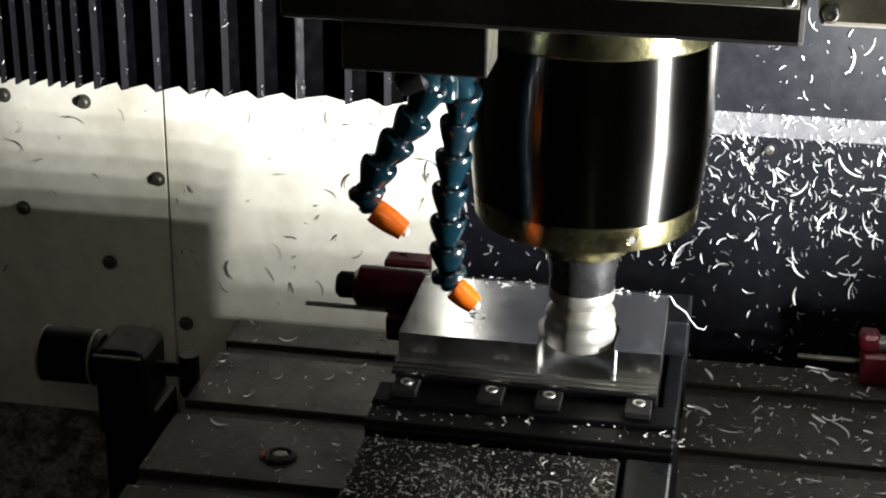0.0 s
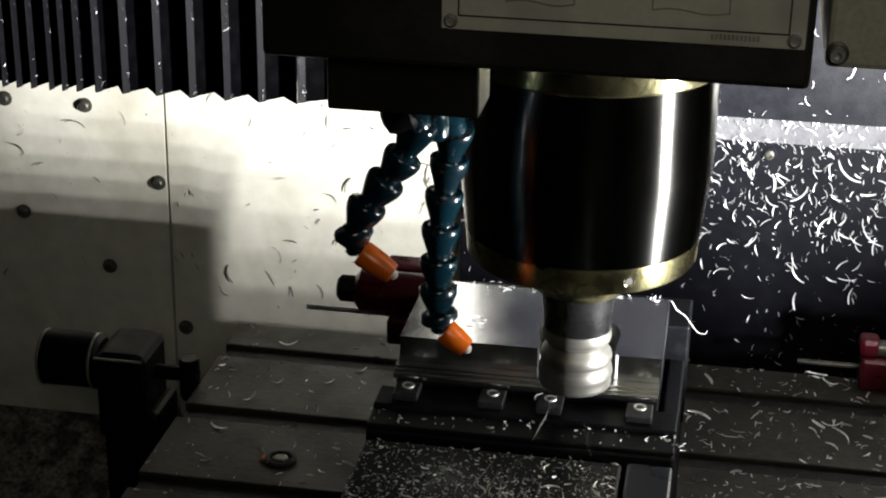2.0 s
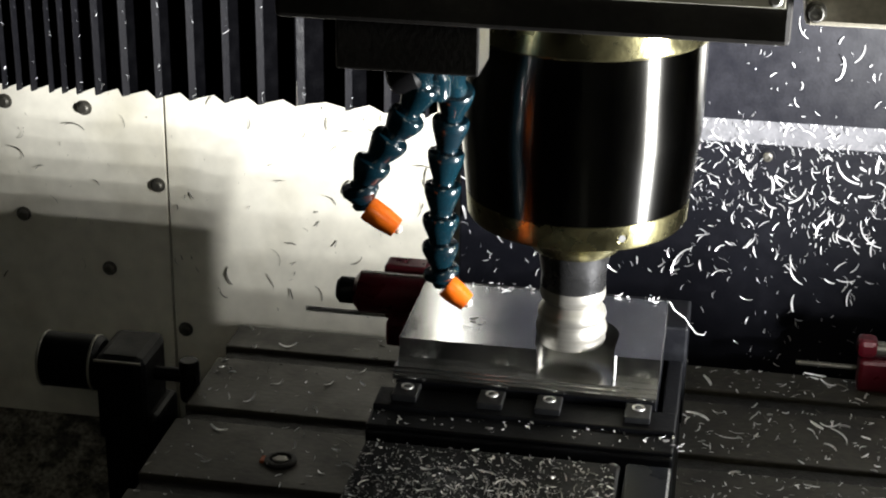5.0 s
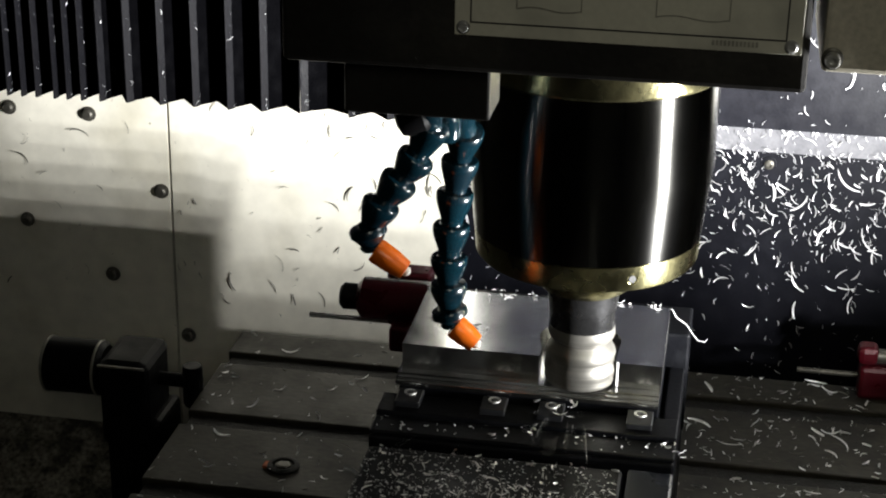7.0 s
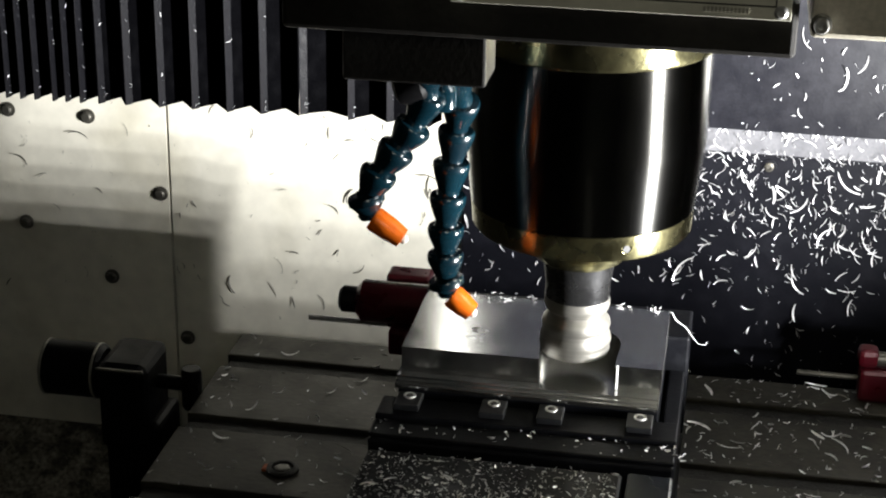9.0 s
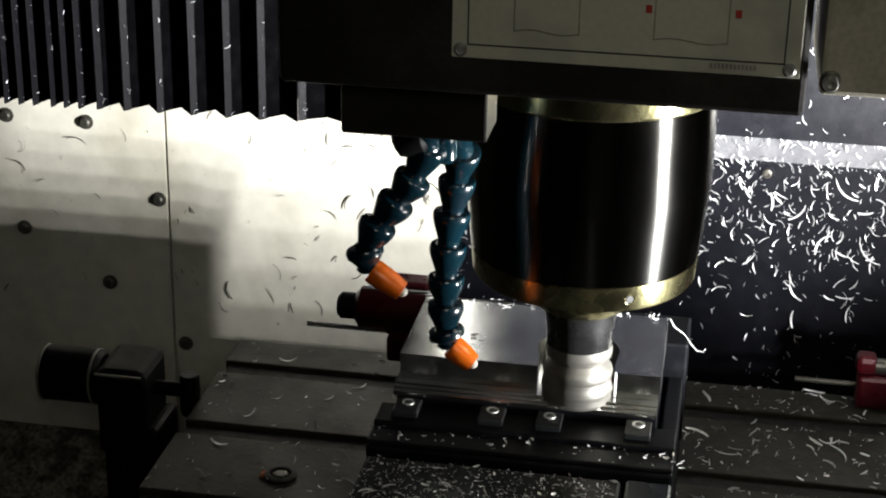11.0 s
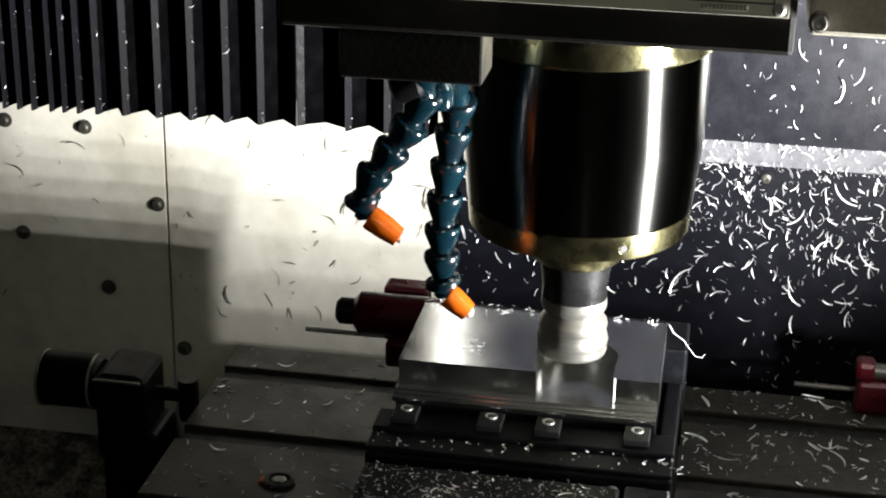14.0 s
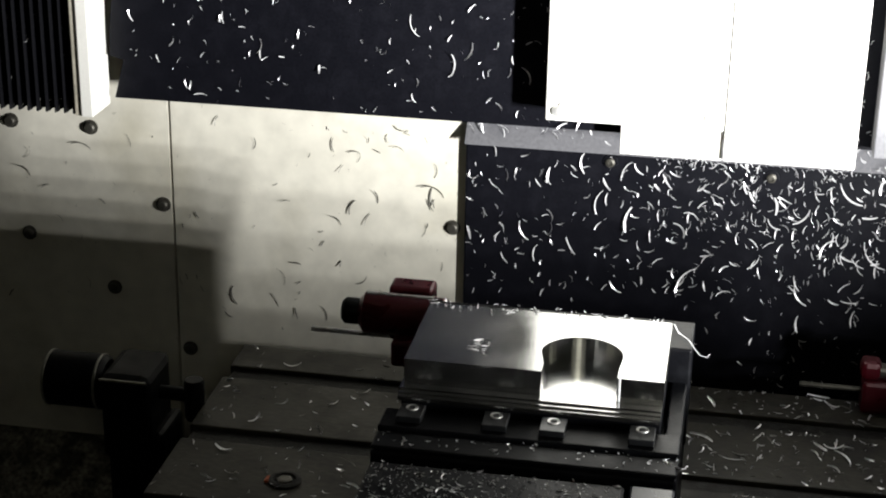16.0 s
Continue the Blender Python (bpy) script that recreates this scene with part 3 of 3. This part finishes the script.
# ---- bolts on the wall ----
for x, z in ((-0.328, 0.126), (-0.272, 0.067), (-0.316, -0.007), (-0.393, 0.127), (-0.255, -0.055), (-0.043, 0.067), (-0.385, 0.034)):
    b = thing("wall_bolt", "dark oily bolt head in the cream wall", "bolt", pose(x, WALL_Y, z), group="bolts in the wall")
    part("washer", lathe(B(), [(0.0060, 0.0), (0.0058, 0.0012), (0.004, 0.0014)], along((0, 0, 0), (0, -1, 0)), 20), M_BOLT_DARK, b)
    part("bolt_head", lathe(B(), [(0.0042, 0.0013), (0.0042, 0.0036), (0.003, 0.0045), (0.0012, 0.0046)], along((0, 0, 0), (0, -1, 0)), 12), M_BOLT_DARK, b)


for x, z in ((0.074, 0.131), (0.190, 0.128), (0.300, 0.128)):
    b = thing("plate_bolt", "dark button bolt in the dark guard plate", "bolt", pose(x, 0.392, z), group="bolts in the guard plate")
    part("washer", lathe(B(), [(0.0055, 0.0), (0.0053, 0.0012), (0.0038, 0.0013)], along((0, 0, 0), (0, -1, 0)), 20), M_DARK, b)
    part("bolt_head", lathe(B(), [(0.0036, 0.0012), (0.0034, 0.0030), (0.0018, 0.0036), (0.0016, 0.0022)], along((0, 0, 0), (0, -1, 0)), 12), M_BOLT_DARK, b)

# ---- metal chips ----
def chip_verts(rng, m, size, stout=1.0):
    """One curled ribbon chip in the plane of m (x, y), bent a little off it; returns vertices and faces."""
    r = size * rng.uniform(0.75, 1.4)
    sweep = rng.choice((rng.uniform(0.35, 0.9), rng.uniform(0.7, 1.6)))
    w = size * rng.uniform(0.06, 0.14) * stout
    lift = size * rng.uniform(0.05, 0.35)
    n = 6
    vs, fs = [], []
    for i in range(n + 1):
        a = sweep * (i / n - 0.5)
        taper = 0.35 + 0.65 * math.sin(math.pi * (i + 0.6) / (n + 1.2))
        c = Vector((r * math.sin(a), r * (1 - math.cos(a)), lift * (i / n) ** 2 + 0.0003))
        out = Vector((math.sin(a), -math.cos(a), 0.5)).normalized() * (w * taper / 2)
        vs += [m @ (c - out), m @ (c + out), m @ (c + out + Vector((0, 0, w * 0.25)))]
    for i in range(n):
        k = 3 * i
        fs += [(k, k + 3, k + 4, k + 1), (k + 1, k + 4, k + 5, k + 2)]
    return vs, fs


def chip_field(name, material, places, seed, stout=1.0):
    """places: rows of a pose and a size."""
    rng = random.Random(seed)
    verts, faces = [], []
    for m, size in places:
        vs, fs = chip_verts(rng, m, size, stout)
        faces += [tuple(i + len(verts) for i in f) for f in fs]
        verts += vs
    me = bpy.data.meshes.new(name)
    me.from_pydata(verts, [], faces)
    me.materials.append(material)
    return new(name, me)


UPRIGHT = Matrix.Rotation(math.pi / 2, 4, "X")


def on_wall(rng, x, y, z):
    return Matrix.Translation((x, y, z)) @ UPRIGHT @ Matrix.Rotation(rng.choice((1.75, -1.4)) + rng.gauss(0, 0.75), 4, "Z") @ Matrix.Rotation(rng.gauss(0, 0.25), 4, "X")


def on_flat(rng, x, y, z):
    return Matrix.Translation((x, y, z)) @ Matrix.Rotation(rng.uniform(0, 6.28), 4, "Z") @ Matrix.Rotation(rng.gauss(0, 0.75), 4, "X")


rng = random.Random(7)
rows = []
while len(rows) < 950:
    x, z = rng.uniform(-0.03, 0.34), rng.uniform(-0.07, 0.136)
    like = 0.22 + 0.78 * math.exp(-((x - 0.20) / 0.09) ** 2) * math.exp(-((z - 0.108) / 0.05) ** 2)
    like *= 1.0 if z > 0.02 else 0.45
    if x < 0.13 and z < 0.03:
        like *= 0.3
    if rng.random() < like:
        rows.append((on_wall(rng, x, 0.3912, z), min(0.014, rng.lognormvariate(math.log(0.0042), 0.60))))
tagged(chip_field("swarf", M_CHIP, rows, 1), "bright curled metal chips stuck to the dark guard plate", "metal chips", kind="stuff")
rows = []
for i in range(190):
    x = rng.uniform(-0.03, 0.34) if i % 3 else rng.uniform(0.14, 0.30)
    rows.append((on_wall(rng, x, 0.3905 if i % 2 else 0.395, rng.uniform(0.139, 0.157)), rng.uniform(0.0035, 0.010)))
for i in range(150):
    rows.append((on_wall(rng, rng.uniform(0.10, 0.34), 0.3838, rng.gauss(0.140, 0.0022)), rng.uniform(0.0015, 0.005)))
tagged(chip_field("swarf", M_CHIP, rows, 2), "bright metal chips lying along the grey ledge", "metal chips", kind="stuff")
rows = [(on_wall(rng, rng.uniform(0.0, 0.55), 0.3592, rng.uniform(0.166, 0.36)), min(0.012, rng.lognormvariate(math.log(0.0040), 0.55))) for i in range(600)]
apron_chips = chip_field("swarf", M_CHIP, rows, 3)
apron_chips.parent = carriage
apron_chips["kind"] = "stuff"
apron_chips["label"] = "bright curled metal chips stuck to the apron"
rows = [(on_wall(rng, rng.uniform(0.31, 0.51), 0.3290, rng.uniform(0.17, 0.30)), rng.uniform(0.002, 0.007)) for i in range(26)]
plate_chips = chip_field("swarf", M_CHIP_OLD, rows, 4)
plate_chips.parent = carriage
plate_chips["kind"] = "stuff"
plate_chips["label"] = "dull metal chips on the white plates"
rows = [(on_wall(rng, rng.uniform(-0.42, -0.045) if i % 3 else rng.uniform(-0.2, -0.05), 0.3992, rng.uniform(-0.03, 0.155)), rng.uniform(0.004, 0.0115)) for i in range(80)]
rows += [(on_wall(rng, rng.uniform(-0.45, -0.045), 0.3995, rng.uniform(-0.05, 0.155)), rng.uniform(0.0012, 0.0025)) for i in range(90)]
tagged(chip_field("swarf", M_CHIP_OLD, rows, 5), "dull curled metal chips stuck to the cream wall", "metal chips", kind="stuff")
rows = []
while len(rows) < 1500:
    x, y = rng.choice((rng.uniform(-0.178, 0.42), rng.uniform(0.15, 0.36))), rng.uniform(-0.05, 0.303)
    if any(y0 < y < y1 for y1, y0 in EDGES) and not (-0.01 < x < 0.15 and y < 0.12):
        rows.append((on_flat(rng, x, y, 0.0004), min(0.010, rng.lognormvariate(math.log(0.0036), 0.5))))
tagged(chip_field("swarf", M_CHIP_OLD, rows[:420], 6), "dull metal chips scattered over the machine table", "metal chips", kind="stuff")
tagged(chip_field("swarf", M_CHIP, rows[420:], 7, 1.6), "bright metal chips scattered over the machine table", "metal chips", kind="stuff")
rows = []
while len(rows) < 2300:
    x, y = rng.uniform(-0.004, 0.120), -0.060 - 0.11 * rng.random()
    if rng.random() < 0.35 + 0.65 * math.exp(-((y + 0.115) / 0.035) ** 2):
        rows.append((on_flat(rng, x, y, 0.1199), min(0.0034, rng.lognormvariate(math.log(0.00125), 0.45))))
rows += [(on_flat(rng, rng.uniform(-0.005, 0.145), rng.uniform(-0.049, -0.034), 0.1233), rng.uniform(0.001, 0.0026)) for i in range(60)]
rows += [(on_flat(rng, rng.uniform(0.125, 0.150), rng.uniform(-0.049, -0.034), 0.1233), rng.uniform(0.002, 0.004)) for i in range(12)]
tagged(chip_field("swarf", M_CHIP, rows, 8, 3.0), "fine bright chips heaped on the vise", "metal chips", kind="stuff")
rows = [(on_flat(rng, rng.uniform(0.0, 0.130), rng.uniform(0.069, 0.080), 0.1483 if rng.random() < 0.7 else 0.133), rng.uniform(0.0018, 0.0045)) for i in range(75)]
rows += [(on_flat(rng, 0.037 + rng.gauss(0, 0.003), 0.024 + rng.gauss(0, 0.006), 0.1483), rng.uniform(0.002, 0.005)) for i in range(8)]
tagged(chip_field("swarf", M_CHIP, rows, 9, 1.8), "bright chips on the edge of the aluminium block", "metal chips", kind="stuff")
rows = [(on_flat(rng, rng.uniform(-0.74, -0.16), rng.uniform(-0.3, 0.38), -0.3495), rng.uniform(0.002, 0.007)) for i in range(900)]
rows += [(Matrix.Translation((x, 0.300 + 0.099 * f, -0.199 + 0.058 * f)) @ Matrix.Rotation(0.53, 4, "X") @ on_flat(rng, 0, 0, 0), rng.uniform(0.002, 0.006)) for x, f in ((rng.uniform(-0.48, -0.19), rng.random()) for i in range(500))]
tagged(chip_field("swarf", M_CHIP_OLD, rows, 10), "old swarf on the chip tray floor", "metal chips", kind="stuff")


for k, (ob, i, side) in enumerate(PLEATS):
    if side > 0:
        rows = [(Matrix.Translation((0.0016, 0.0015 + 0.003 * rng.random(), 0.160 + 0.10 * rng.random() ** 2)) @ Matrix.Rotation(math.pi / 2, 4, "Y") @ Matrix.Rotation(rng.uniform(0, 6.28), 4, "Z"), rng.uniform(0.0010, 0.0036)) for n in range(5)]
        bits = chip_field("swarf", M_CHIP, rows, 40 + k)
        bits.parent = ob
        bits["kind"] = "stuff"
        bits["label"] = "bright chips on the fold"


def make_string_chip():
    """Long curled chip that hangs from the corner of the block."""
    pts = [Vector((0.1345, 0.0735, 0.1484)), Vector((0.1362, 0.072, 0.1486)), Vector((0.1387, 0.072, 0.1441)), Vector((0.1445, 0.072, 0.1402)), Vector((0.1479, 0.072, 0.1354)), Vector((0.1513, 0.072, 0.1313)), Vector((0.1553, 0.072, 0.1307)), Vector((0.1564, 0.072, 0.1328))]
    bm = B()
    rings = []
    for i, p in enumerate(pts):
        d = (pts[min(i + 1, len(pts) - 1)] - pts[max(i - 1, 0)]).normalized()
        u = d.cross(Vector((0, 1, 0.3))).normalized()
        v = d.cross(u)
        w = 0.00024 * (1 - 0.6 * i / len(pts))
        rings.append([bm.verts.new(p + u * w * a + v * w * 0.4 * b) for a, b in ((1, 1), (-1, 1), (-1, -1), (1, -1))])
    for a, b in zip(rings, rings[1:]):
        for i in range(4):
            bm.faces.new((a[i], a[(i + 1) % 4], b[(i + 1) % 4], b[i]))
    ob = new("string_chip", mesh_of("string_chip", bm, M_CHIP))
    return tagged(ob, "long curled bright chip hanging from the block", "metal chip")


make_string_chip()

# ---- chips blown about while the cutter works ----
frng = random.Random(21)
fly_meshes = []
for k in range(5):
    vs, fs = chip_verts(frng, Matrix(), 0.0034 + 0.0008 * k)
    me = bpy.data.meshes.new("flying_chip")
    me.from_pydata(vs, [], fs)
    me.materials.append(M_CHIP)
    fly_meshes.append(me)
FLIGHTS = []
SPRAYS = ((2.6, 4.2), (6.2, 8.2), (11.2, 12.8))
CUTTER_AT = Vector((0.0905, -0.010, 0.135))


def resting_place(inner):
    """On the deck or the jaw ledge before the cutter, or further off on the table."""
    k = frng.random()
    if inner or k < 0.72:
        return Vector((frng.uniform(0.0, 0.118), -0.065 - 0.10 * frng.random(), 0.1199))
    if k < 0.92:
        return Vector((frng.uniform(0.16, 0.38), frng.choice((frng.uniform(0.18, 0.245), frng.uniform(0.09, 0.15), frng.uniform(0.0, 0.06))), 0.0006))
    return Vector((frng.uniform(-0.17, -0.03), frng.choice((frng.uniform(0.18, 0.245), frng.uniform(0.09, 0.15))), 0.0006))


for k in range(100):
    ob = new("flying_chip", fly_meshes[k % 5])
    tagged(ob, "small bright chip blown about by the coolant", "metal chip", group="flying chips")
    stops = [resting_place(True), resting_place(True), resting_place(True), resting_place(False)]
    FLIGHTS.append((ob, [round(frng.uniform(*w), 2) for w in SPRAYS], stops, frng.uniform(0.004, 0.022), frng.uniform(0, 360)))


def flight_rows(starts, stops, rise, turn):
    """At rest, swept up close to the cutter's jet, flung outwards in a short arc, and at rest where it lands."""
    rows = [(0, pose(*stops[0], 0, 0, turn))]
    for t0, a, b in zip(starts, stops, stops[1:]):
        near = CUTTER_AT.lerp(Vector((b.x, b.y, 0.135)), 0.25)
        rows.append((t0, pose(*a, 0, 0, turn)))
        for i, (p, up) in enumerate(((a.lerp(near, 0.6), 0.012), (near, 0.004), (near.lerp(b, 0.33), rise * 0.9), (near.lerp(b, 0.67), rise * 0.8), (b, 0.0))):
            turn += 40
            rows.append((t0 + 0.06 * (i + 1), pose(p.x, p.y, p.z + up, 35 * (i % 2), 0, turn)))
        rows[-1] = (rows[-1][0], pose(*b, 0, 0, turn))
    rows.append((16, rows[-1][1]))
    return rows


# ---- coolant flung off the cutter in thin threads ----
STREAKS = []
thread_meshes = []
for k in range(4):
    length, wide = 0.007 + 0.003 * k, 0.00020 + 0.00004 * k
    bm = B()
    rings = []
    for i in range(6):
        f = i / 5
        c = Vector((0.0016 * math.sin(f * 2.4 + k), length * (f - 0.5), 0.0006 + 0.0010 * math.sin(f * math.pi)))
        w = wide * (0.25 + 0.75 * math.sin(math.pi * (f * 0.8 + 0.1)))
        rings.append([bm.verts.new(c + Vector((w * math.cos(a), 0, w * math.sin(a)))) for a in (0.5, 1.7, 2.9, 4.1, 5.3)])
    for a, b in zip(rings, rings[1:]):
        for i in range(5):
            bm.faces.new((a[i], a[(i + 1) % 5], b[(i + 1) % 5], b[i])).smooth = True
    bm.faces.new(list(reversed(rings[0])))
    bm.faces.new(rings[-1])
    thread_meshes.append(mesh_of("coolant_thread", bm, M_SPRAY))
for k in range(44):
    ob = new("coolant_thread", thread_meshes[k % 4])
    tagged(ob, "thin milky thread of coolant flung from the cutter", "coolant", group="coolant threads")
    starts = [round(frng.uniform(1.9, 2.4), 2), round(frng.uniform(2.8, 3.3), 2), round(frng.uniform(3.6, 4.2), 2),
              round(frng.uniform(6.0, 6.5), 2), round(frng.uniform(6.9, 7.3), 2), round(frng.uniform(7.6, 8.1), 2),
              round(frng.uniform(11.0, 11.4), 2), round(frng.uniform(11.8, 12.3), 2)]
    side = frng.uniform(-1.0, 0.55)
    STREAKS.append((ob, starts, side, frng.uniform(0.35, 1.0), frng.uniform(0.004, 0.014)))


def streak_rows(starts, side, reach, rise):
    """Each burst: from the foot of the cutter along one heading to the deck, and at rest there until the next."""
    foot = Vector((0.0930 + 0.014 * side, -0.016, 0.1310))
    land = Vector((max(0.002, min(0.117, 0.0930 + 0.095 * reach * side)), -0.062 - 0.075 * reach, 0.1199))
    heading = math.degrees(math.atan2(land.y - foot.y, land.x - foot.x)) - 90
    near = foot.lerp(land, 0.12)
    rest = pose(*land, 0, 0, heading)
    rows = [(0, rest)]
    for t0 in starts:
        rows += [(t0, rest), (t0 + 0.10, pose(near.x, near.y, near.z + 0.004, -8, 0, heading))]
        for i, f in enumerate((0.3, 0.5, 0.7, 0.88)):
            p = foot.lerp(land, f)
            rows.append((t0 + 0.14 + 0.045 * i, pose(p.x, p.y, p.z + rise * (1 - f), -6, 0, heading)))
        rows.append((t0 + 0.36, rest))
    rows.append((16, rest))
    return rows


# ---- motion ----
SPINDLE = [
    (0, 0.0921, 0.0169, -0.0177), (0.5, 0.0881, 0.0222, -0.0157), (1, 0.0877, 0.0222, -0.0106), (1.1, 0.0873, 0.0093, -0.0106), (1.2, 0.0897, -0.0085, -0.0106), (1.3, 0.0927, -0.0207, -0.0123),
    (1.4, 0.0927, -0.0207, -0.0187), (1.5, 0.0932, -0.0207, -0.0218), (2, 0.0929, -0.0179, -0.0218), (2.5, 0.0932, -0.0089, -0.0218), (3, 0.0933, -0.0004, -0.0218), (3.5, 0.0928, 0.0111, -0.0218),
    (4, 0.0933, 0.0214, -0.0218), (4.2, 0.0907, 0.0222, -0.0217), (4.6, 0.0874, 0.0222, -0.0207), (5.2, 0.0870, 0.0222, -0.0138), (5.3, 0.0873, 0.0163, -0.0128), (5.5, 0.0917, -0.0164, -0.0138),
    (5.7, 0.0927, -0.0207, -0.0260), (5.8, 0.0927, -0.0205, -0.0260), (6.3, 0.0931, -0.0105, -0.0260), (6.5, 0.0930, -0.0063, -0.0260), (7, 0.0927, 0.0042, -0.0260), (7.5, 0.0932, 0.0139, -0.0260),
    (8, 0.0926, 0.0217, -0.0260), (8.5, 0.0901, 0.0222, -0.0230), (9, 0.0882, 0.0222, -0.0166), (9.2, 0.0877, 0.0222, -0.0122), (9.4, 0.0863, 0.0222, -0.0064), (9.5, 0.0873, 0.0163, -0.0054),
    (9.7, 0.0917, -0.0164, -0.0103), (9.95, 0.0927, -0.0207, -0.0301), (10.1, 0.0927, -0.0194, -0.0301), (11.3, 0.0924, 0.0086, -0.0301), (11.5, 0.0922, 0.0121, -0.0301), (12, 0.0928, 0.0216, -0.0301),
    (12.5, 0.0927, 0.0222, -0.0264), (13, 0.0883, 0.0222, -0.0239), (13.5, 0.0881, 0.0222, -0.0171), (14, 0.0876, 0.0222, -0.0099), (14.1, 0.0876, 0.0222, -0.0080), (14.2, 0.0876, 0.0222, -0.0020),
    (14.3, 0.0876, 0.0222, 0.0098), (14.4, 0.0876, 0.0222, 0.0316), (14.5, 0.0876, 0.0222, 0.0593), (14.6, 0.0876, 0.0222, 0.0989), (14.7, 0.0876, 0.0222, 0.1384), (14.8, 0.0876, 0.0222, 0.1800),
    (14.9, 0.0876, 0.0222, 0.2225), (15, 0.0599, 0.0222, 0.2522), (15.1, 0.0273, 0.0222, 0.2769), (15.2, -0.0083, 0.0222, 0.2868), (15.3, -0.0439, 0.0222, 0.2868), (15.4, -0.0795, 0.0222, 0.2868),
    (15.5, -0.1151, 0.0222, 0.2868), (15.6, -0.1488, 0.0222, 0.2868), (15.7, -0.1745, 0.0222, 0.2868), (15.8, -0.1814, 0.0222, 0.2868), (16, -0.1814, 0.0222, 0.2868)]
CARRIAGE = [(t, min(0.001, (x - 0.0927) * 1.0109)) for t, x, y, z in SPINDLE]


def motions():
    walk(head, [(t, pose(x, y, z)) for t, x, y, z in SPINDLE])
    walk(carriage, [(t, pose(dx, 0, 0)) for t, dx in CARRIAGE])
    for ob, starts, stops, rise, turn in FLIGHTS:
        walk(ob, flight_rows(starts, stops, rise, turn))
    for ob, starts, side, reach, rise in STREAKS:
        walk(ob, streak_rows(starts, side, reach, rise))
    for ob, i, side in PLEATS:
        walk(ob, pleat_rows(i, side))


motions()
